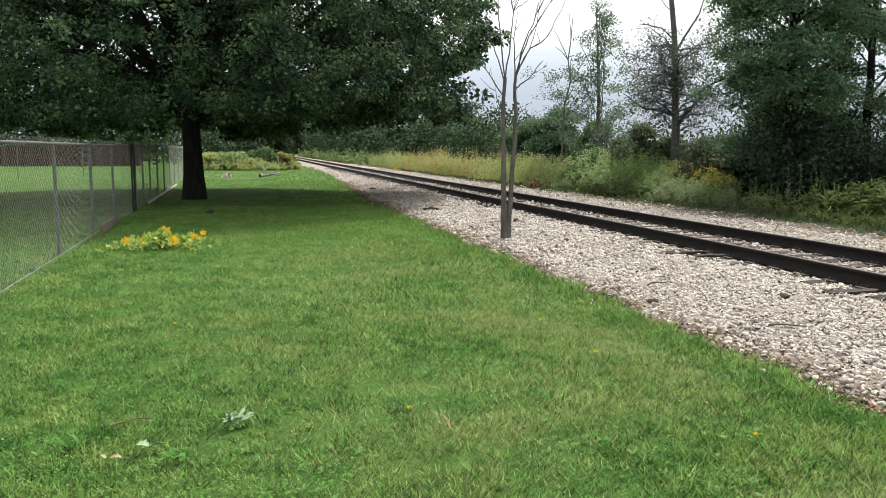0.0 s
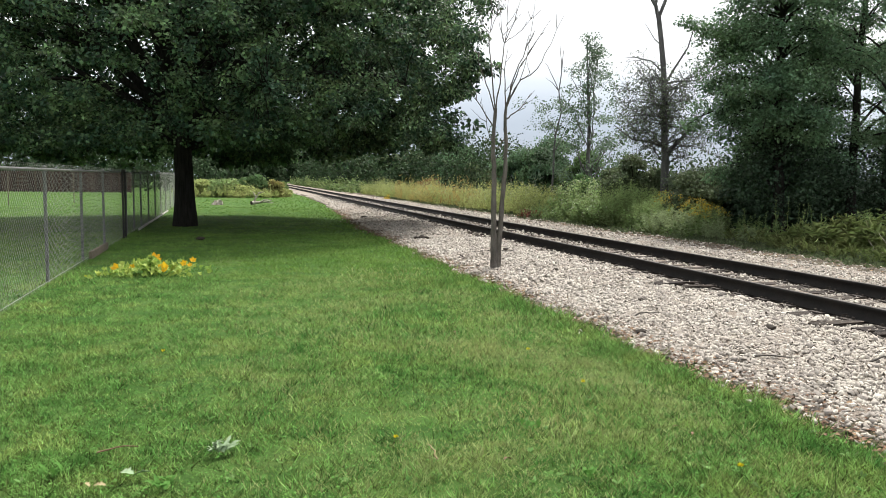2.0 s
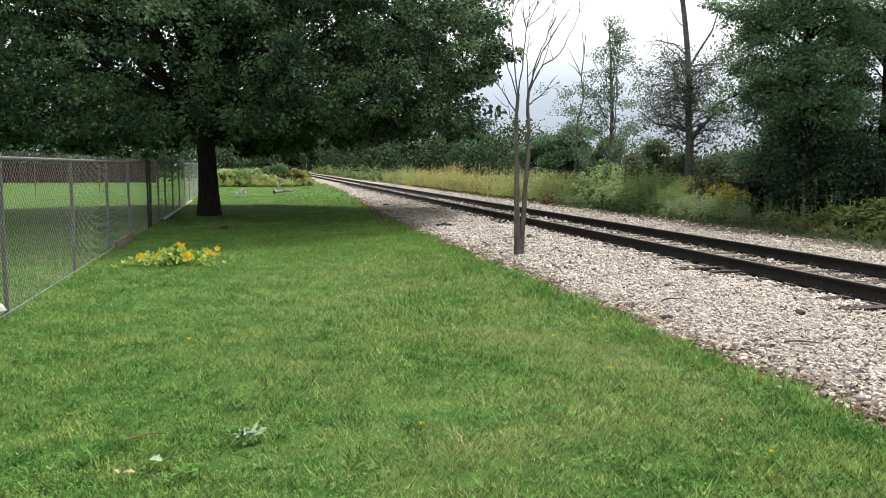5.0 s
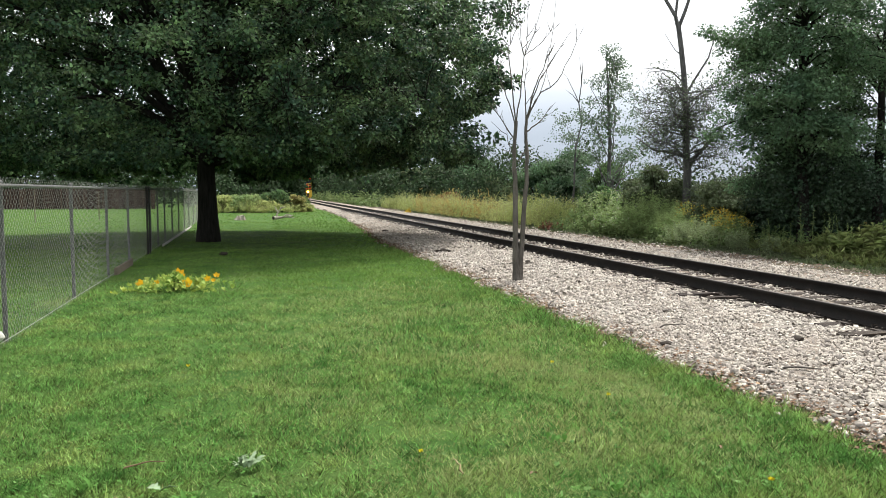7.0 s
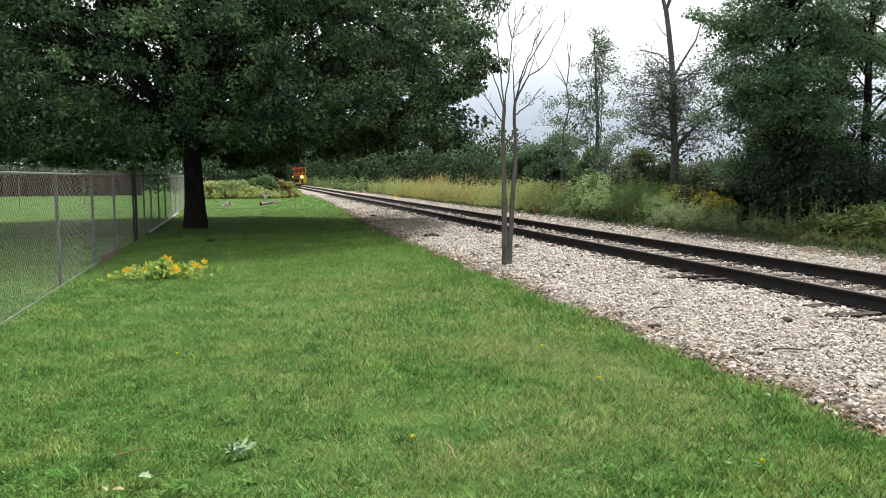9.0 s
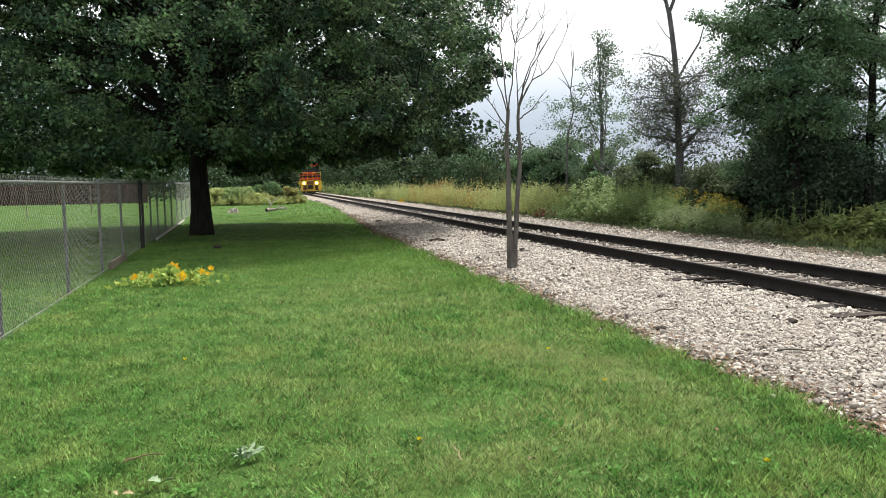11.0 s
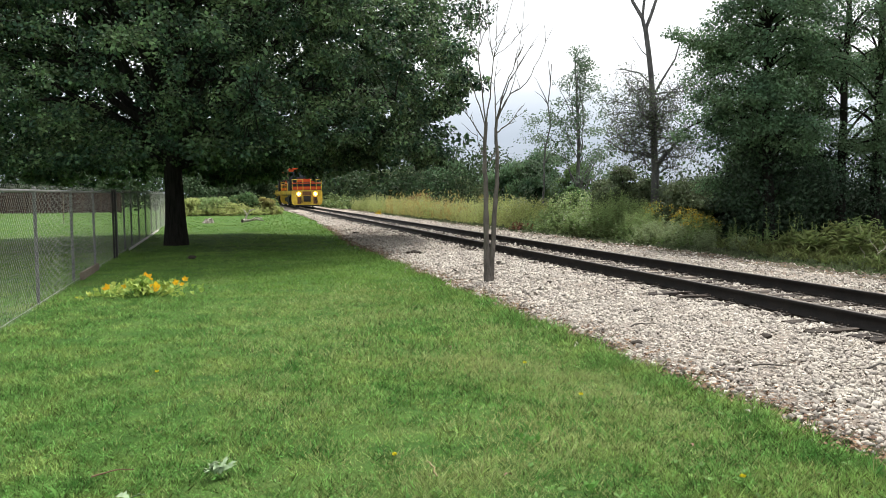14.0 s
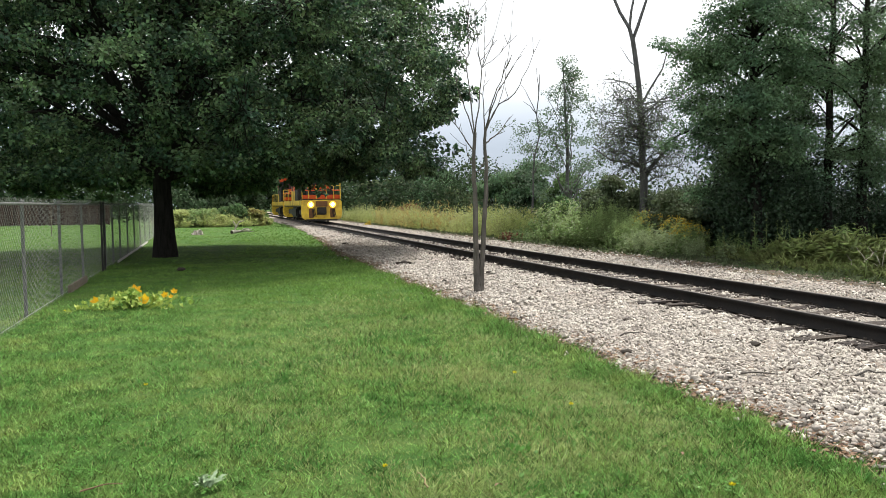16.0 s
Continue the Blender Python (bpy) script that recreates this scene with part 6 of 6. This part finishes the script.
    for sx in (-1.48, 1.48):
        bag = Bag()
        rod(bag, (sx, 5.7, 2.5), (sx, L - 0.3, 2.5), 0.022)
        part("side_handrail", bag.mesh("side_handrail", M_YELLOW, True), e)
        for k in range(8):
            bag = Bag()
            rod(bag, (sx, 5.8 + 1.6 * k, 1.46), (sx, 5.8 + 1.6 * k, 2.5), 0.02)
            part("handrail_post", bag.mesh("handrail_post", M_YELLOW, True), e)
    # tank and trucks
    p("fuel_tank", [((-1.35, 6.6, 0.32), (1.35, 10.6, 1.16))], M_BLACK, bev=0.12)
    wm = wheel_mesh()
    for y in (3.4, 14.0):
        tr = p("truck", [((-1.2, y - 1.9, 0.55), (-0.95, y + 1.9, 0.95)), ((0.95, y - 1.9, 0.55), (1.2, y + 1.9, 0.95)), ((-1.0, y - 0.3, 0.5), (1.0, y + 0.3, 0.9))], M_BLACK, bev=0.05)
        for dy in (-1.35, 1.35):
            for x in (-0.75, 0.75):
                w = part("wheel", wm, tr)
                w.matrix_local = pose(x, y + dy, 0.50, 0, 0, 0 if x < 0 else 180)
    return e


LEAD = build_engine("yellow, orange and black hood locomotive with lit headlights", True)
SECOND = build_engine("second yellow, orange and black locomotive coupled behind", False)


# ---------------------------------------------------------------- small things on the lawn
def build_squash():
    rng = np.random.default_rng(91)
    t = thing("squash_plant", "low squash plant with yellow-green leaves and orange blossoms on the lawn", "plant", pose(-5.0, 13.75, 0))
    for k in range(280):
        a, r = rng.uniform(0, 2 * np.pi), abs(rng.normal()) * 0.38
        x, y = min(max(r * math.cos(a) * 1.25, -0.85), 0.85), r * math.sin(a) * 0.8
        z = max(0.04, 0.20 - 0.15 * abs(x) + rng.normal() * 0.05)
        s = rng.uniform(0.055, 0.105)
        m = 9
        ang = np.linspace(0, 2 * np.pi, m, endpoint=False) + rng.uniform(0, 1)
        rad = s * (0.5 + 0.14 * np.cos(ang * 5)) * rng.uniform(0.7, 1.2, m)
        V = np.concatenate([[[0, 0, -0.02]], np.stack([rad * np.cos(ang), rad * np.sin(ang), 0.03 * np.sin(ang * 2 + k) + 0.012 * rng.normal(size=m)], -1)])
        R = np.array((Euler((rng.normal() * 0.5 + 0.3, rng.normal() * 0.5, 0)).to_matrix()))
        V = V @ R.T + np.array([x, y, z])
        F = np.array([[0, 1 + i, 1 + (i + 1) % m] for i in range(m)])
        part("leaf", big_mesh("leaf", V, F, M_SQUASH, True), t)
        if k % 6 == 0:
            part("leaf_stalk", big_mesh("leaf_stalk", *tube_arrays([(x * 0.6, y * 0.6, 0.0), (x * 0.9, y * 0.9, z * 0.6), (x, y, z - 0.02)], [0.008, 0.007, 0.005], 5), M_SQUASH), t)
    for x, y, z, s in ((-0.50, -0.20, 0.14, 0.11), (-0.02, 0.22, 0.26, 0.13), (0.30, -0.22, 0.15, 0.13), (0.50, 0.18, 0.19, 0.08), (0.66, 0.15, 0.24, 0.08), (-0.28, -0.1, 0.15, 0.07),
                       (0.64, 0.05, 0.17, 0.06), (0.10, 0.1, 0.24, 0.07)):
        s = s * 0.92
        V, F = [], []
        for q in range(5):
            a = 2 * math.pi * q / 5 + x * 9
            c, sn = math.cos(a), math.sin(a)
            b = len(V)
            for rr, w, h in ((0.10, 0.10, 0.0), (0.5, 0.34, 0.42), (0.82, 0.04, 0.70)):
                V += [(s * (rr * c - w * sn), s * (rr * sn + w * c), s * h), (s * (rr * c + w * sn), s * (rr * sn - w * c), s * h)]
            F += [(b, b + 1, b + 3, b + 2), (b + 2, b + 3, b + 5, b + 4)]
        R = np.array(Euler((1.0 + rng.normal() * 0.2, rng.normal() * 0.3, 0)).to_matrix())
        part("blossom", big_mesh("blossom", np.array(V) @ R.T + np.array([x, y, z]), F, M_PETAL, True), t, "orange-yellow open blossom")


def build_log_and_stump():
    rng = np.random.default_rng(95)
    t = thing("fallen_branch", "pale dead branch with upturned forks lying on the lawn", "branch", pose(-11.2, 48.3, 0) @ Matrix.Scale(0.8, 4))
    bag = Bag()
    bag.add(*tube_arrays([(-0.40, -0.40, 0.17), (-0.2, -0.1, 0.18), (0.3, 0.1, 0.22), (0.95, 0.25, 0.36)], [0.145, 0.12, 0.075, 0.03], 10))
    part("log", bag.mesh("log", M_DEADWOOD, True), t)
    for pts in ([(-0.3, 0, 0.25), (-0.15, 0, 0.55), (0.05, 0, 0.85), (0.2, 0, 1.0)], [(-0.1, 0, 0.55), (-0.3, 0, 0.85), (-0.38, 0, 1.02)], [(0.2, 0, 0.22), (0.5, -0.1, 0.4), (0.8, -0.1, 0.42)], [(0.05, 0, 0.85), (0.2, 0.05, 0.95), (0.42, 0.05, 0.98)], [(0.5, 0.15, 0.26), (0.8, 0.2, 0.2), (1.05, 0.2, 0.16)]):
        V, F = tube_arrays(pts, np.linspace(0.075, 0.022, len(pts)), 7)
        part("fork", big_mesh("fork", V, F, M_DEADWOOD, True), t)
    bm = bmesh.new()
    g = bmesh.ops.create_cone(bm, cap_ends=True, segments=18, radius1=0.13, radius2=0.12, depth=0.02)
    bmesh.ops.transform(bm, verts=g["verts"], matrix=Matrix.Translation((-0.405, -0.408, 0.17)) @ Matrix.Rotation(radians(-33), 4, "Z") @ Matrix.Rotation(radians(90), 4, "X"))
    part("cut_end", bm, t, "dark sawn end", M_DIRT)
    bm = bmesh.new()
    g = bmesh.ops.create_cone(bm, cap_ends=True, segments=16, radius1=0.36, radius2=0.20, depth=0.24)
    bmesh.ops.subdivide_edges(bm, edges=bm.edges[:], cuts=1)
    for v in bm.verts:
        v.co += Vector(rng.normal(size=3) * 0.045)
    s = part("tree_stump", bm, None, mat=M_DEADWOOD)
    tagged(s, "low pale weathered tree stump on the lawn", "stump")
    s.matrix_world = pose(-13.6, 48.4, 0.10)


def lump_mesh(name, r, mat, rng):
    bm = bmesh.new()
    bmesh.ops.create_icosphere(bm, subdivisions=2, radius=r)
    for v in bm.verts:
        v.co = Vector((v.co.x * 1.3, v.co.y, v.co.z * 0.6)) * (1 + rng.uniform(-0.2, 0.2))
    me = bpy.data.meshes.new(name)
    bm.to_mesh(me)
    bm.free()
    me.materials.append(mat)
    return me


def strip_mesh(name, pts, radii, mat, sides=5):
    return big_mesh(name, *tube_arrays(pts, radii, sides), mat, True)


def leaf_mesh(name, length, width, mat, rng, lobes=0.0):
    """A single curled leaf blade with an uneven outline."""
    n = 9
    t = np.linspace(0, 1, n)
    w = width * np.sin(np.pi * t ** 0.8) * (1 + lobes * np.sin(t * 21)) + 0.001
    mid = np.stack([np.zeros(n), length * t, 0.25 * length * np.sin(np.pi * t) * rng.uniform(0.3, 0.8)], -1)
    V = np.concatenate([mid + np.stack([-w, np.zeros(n), 0.4 * w], -1), mid, mid + np.stack([w, np.zeros(n), 0.3 * w], -1)])
    F = [(i, i + n, i + n + 1, i + 1) for i in range(n - 1)] + [(i + n, i + 2 * n, i + 2 * n + 1, i + n + 1) for i in range(n - 1)]
    return big_mesh(name, V, F, mat, True)


def build_small_things():
    rng = np.random.default_rng(99)
    thing("dark_stone", "small dark stone lying in the grass", "stone", pose(-6.51, 21.5, 0.05), lump_mesh("dark_stone", 0.085, M_DIRT, rng))
    for x, y, r in ((-3.41, 33.3, 0.10), (-2.75, 32.9, 0.08), (-2.55, 32.9, 0.09), (-2.35, 32.9, 0.09), (-2.15, 32.8, 0.07)):
        thing("dark_clod", "small dark clod of debris on the ballast", "debris", pose(x, y, 0.08), lump_mesh("dark_clod", r, M_DIRT, rng), "dark clods on the ballast")
    for x, y, r in ((2.13, 8.79, 0.05), (3.48, 8.68, 0.055), (-0.68, 21.98, 0.09), (-0.55, 21.8, 0.07), (-0.85, 22.1, 0.06), (1.9, 14.2, 0.05), (0.3, 17.0, 0.05), (1.3, 18.0, 0.06), (2.6, 10.8, 0.04)):
        s, v = track_frame((x, y))
        thing("dark_rock", "dark brown rock among the pale ballast", "rock", pose(x, y, float(ballast_height(s, v)) + r * 0.5, 0, 0, rng.uniform(0, 180)), lump_mesh("dark_rock", r, M_DIRT, rng), "dark rocks on the ballast")
    # broken ends of old ties beside the rail
    for x, y, ln, turn in ((3.50, 12.30, 0.75, 5), (3.75, 11.95, 0.55, -6), (4.28, 8.90, 0.60, 3), (4.75, 8.35, 0.7, -8)):
        bm = bmesh.new()
        box(bm, (-ln / 2, -0.07, -0.05), (ln / 2, 0.07, 0.03))
        bmesh.ops.subdivide_edges(bm, edges=bm.edges[:], cuts=2, use_grid_fill=True)
        for q in bm.verts:
            q.co += Vector(rng.normal(size=3) * (0.03, 0.012, 0.008))
        b = part("tie_fragment", bm, None, mat=M_TIE)
        tagged(b, "splintered dark fragment of an old wooden tie on the ballast", "wood fragment", "tie fragments")
        b.matrix_world = pose(x, y, 0.125, 0, 0, turn + 14)
    # twigs lying about
    for x, y, z, ln, turn in ((1.2, 11.8, 0.07, 0.4, 70), (2.4, 9.6, 0.10, 0.35, 20), (3.0, 7.4, 0.08, 0.3, -15), (3.9, 7.1, 0.12, 0.35, 10), (1.0, 15.1, 0.35, 0.5, -5), (0.7, 17.9, 0.08, 0.4, 35)):
        P = limb_path(rng, (-ln / 2, 0, 0), (ln / 2, 0, 0.01), 6, 0.05, 0.06)
        thing("twig", "thin brown twig lying on the ballast", "twig", pose(x, y, z, 0, 0, turn), strip_mesh("twig", P, np.linspace(0.011, 0.005, 6), M_BARK_SAP), "twigs on the ballast")
    # dead upright twigs at the far shoulder
    t = thing("dead_brush", "pale dead branching twigs at the far edge of the ballast", "brush", pose(9.3, 17.2, 0.02))
    for k in range(7):
        a = rng.uniform(-1, 1, 2) * (0.6, 0.2)
        e = (a[0] + rng.normal() * 0.4, a[1] + rng.normal() * 0.2, rng.uniform(0.25, 0.6))
        part("twig", strip_mesh("twig", limb_path(rng, (a[0], a[1], 0), e, 7, 0.12, 0.08), np.linspace(0.012, 0.004, 7), M_DEADWOOD), t)
    # litter and weeds in the near lawn
    P = limb_path(rng, (-0.11, -0.04, 0), (0.11, 0.04, 0.015), 7, 0.06, 0.04)
    thing("lawn_stick", "short reddish-brown stick lying in the grass", "stick", pose(-1.94, 4.74, 0.055), strip_mesh("lawn_stick", P, np.linspace(0.0055, 0.003, 7), M_LITTER))
    P = limb_path(rng, (-0.03, 0.11, 0.02), (0.03, -0.10, 0.0), 7, 0.1, 0.03)
    thing("pale_straw", "bent pale straw lying on the lawn", "straw", pose(-0.06, 4.72, 0.065), strip_mesh("pale_straw", P, np.linspace(0.004, 0.006, 7), M_DRYLEAF))
    for k, (x, y, ln, w, turn, mat, lab) in enumerate((
            (-1.70, 4.36, 0.11, 0.028, 70, M_THISTLE, "curled whitish dead leaf on the lawn"), (-1.62, 4.40, 0.10, 0.026, 110, M_THISTLE, "curled whitish dead leaf on the lawn"),
            (-1.86, 4.17, 0.08, 0.018, 60, M_DRYLEAF, "straw-coloured dead leaf on the lawn"), (-1.78, 4.19, 0.07, 0.016, 95, M_DRYLEAF, "straw-coloured dead leaf on the lawn"),
            (1.61, 5.16, 0.045, 0.014, 20, M_LITTER, "small brown dead leaf on the lawn"), (0.40, 4.66, 0.06, 0.015, 130, M_LITTER, "small brown dead leaf on the lawn"),
            (1.57, 5.34, 0.045, 0.012, 80, M_LITTER, "small brown dead leaf on the lawn"), (0.10, 8.6, 0.06, 0.018, 10, M_LITTER, "small brown dead leaf on the lawn"))):
        thing("dead_leaf", lab, "leaf", pose(x, y, 0.055, rng.uniform(-15, 15), rng.uniform(-20, 20), turn), leaf_mesh("dead_leaf", ln, w, mat, rng, 0.4), "dead leaves on the lawn")
    for x, y, n, size, mat, lab in ((-1.35, 4.80, 28, 0.075, M_THISTLE, "pale grey-green thistle rosette in the lawn"), (-2.16, 4.41, 9, 0.065, M_CLOVER, "broad-leaved dark weed in the lawn"),
                                    (-1.5, 4.22, 16, 0.07, M_CLOVER, "broad-leaved dark weed in the lawn"), (0.85, 4.45, 12, 0.065, M_CLOVER, "broad-leaved dark weed in the lawn"),
                                    (0.60, 5.35, 12, 0.06, M_CLOVER, "broad-leaved dark weed in the lawn")):
        w = thing("lawn_weed", lab, "weed", pose(x, y, 0.01), group="weeds in the lawn")
        for k in range(n):
            q = part("leaf", leaf_mesh("leaf", size * rng.uniform(0.7, 1.3), size * rng.uniform(0.14, 0.24), mat, rng, 0.3), w)
            q.matrix_local = pose(rng.normal() * 0.03, rng.normal() * 0.03, 0.03, rng.uniform(10, 55), 0, rng.uniform(0, 360))
    for x, y in ((-0.30, 4.95), (1.68, 4.50), (0.78, 7.63), (-5.75, 12.9), (-2.6, 7.4), (1.1, 6.4)):
        d = thing("dandelion", "yellow dandelion flower in the lawn", "flower", pose(x, y, 0), group="dandelions in the lawn")
        part("stalk", strip_mesh("stalk", [(0, 0, 0), (0.004, 0, 0.04), (0.006, 0.003, 0.085)], [0.003, 0.0025, 0.0025], M_CLOVER), d)
        n = 26
        a = rng.uniform(0, 2 * np.pi, n)
        al = np.stack([np.cos(a), np.sin(a), rng.uniform(0.2, 1.3, n)], -1)
        V, F = scatter_leaves(np.tile(np.array([[0.006, 0.003, 0.085]]), (n, 1)), al, rand_dirs(rng, n), rng.uniform(0.018, 0.024, n), LEAF_SIMPLE)
        part("bloom", big_mesh("bloom", V, F, M_DANDELION), d)
    # behind the fence
    thing("white_rock", "large whitish rock at the foot of the fence", "rock", pose(-5.28, 8.62, 0.12), lump_mesh("white_rock", 0.17, M_CURB, rng))
    w = thing("yard_plant", "broad yellow-green leafed plant behind the fence", "plant", pose(-5.62, 8.85, 0))
    for k in range(34):
        z = rng.uniform(0.25, 1.45)
        q = part("leaf", leaf_mesh("leaf", rng.uniform(0.14, 0.22), rng.uniform(0.05, 0.08), M_SQUASH, rng), w)
        q.matrix_local = pose(rng.normal() * 0.10, rng.normal() * 0.12, z, rng.uniform(-30, 40), 0, rng.uniform(0, 360))
    for k in range(4):
        part("stalk", strip_mesh("stalk", limb_path(rng, (rng.normal() * 0.05, rng.normal() * 0.05, 0), (rng.normal() * 0.1, rng.normal() * 0.1, 1.4), 6, 0, 0.03), np.linspace(0.012, 0.005, 6), M_SQUASH), w)


def motions():
    rows = [(0, 214.0), (2, 196.0), (4, 177.8), (7, 149.5), (9, 130.8), (11.5, 107.0), (13, 92.8), (14.5, 77.9), (16, 62.7)]
    walk(LEAD, [(t, track_pose((y - 9.605) / 0.969, 0, RAIL_TOP)) for t, y in rows])
    walk(SECOND, [(t, track_pose((y - 9.605) / 0.969 + 18.3, 0, RAIL_TOP)) for t, y in rows])


build_ground()
build_forest_floor()
build_field()
build_ballast()
build_track()
build_fence()
build_maple()
build_sapling()
build_right_trees()
build_leafy_trees()
build_bushes()
build_far_woods()
build_yard()
build_weeds()
build_squash()
build_log_and_stump()
build_small_things()
build_lawn_grass()
build_stones()
motions()
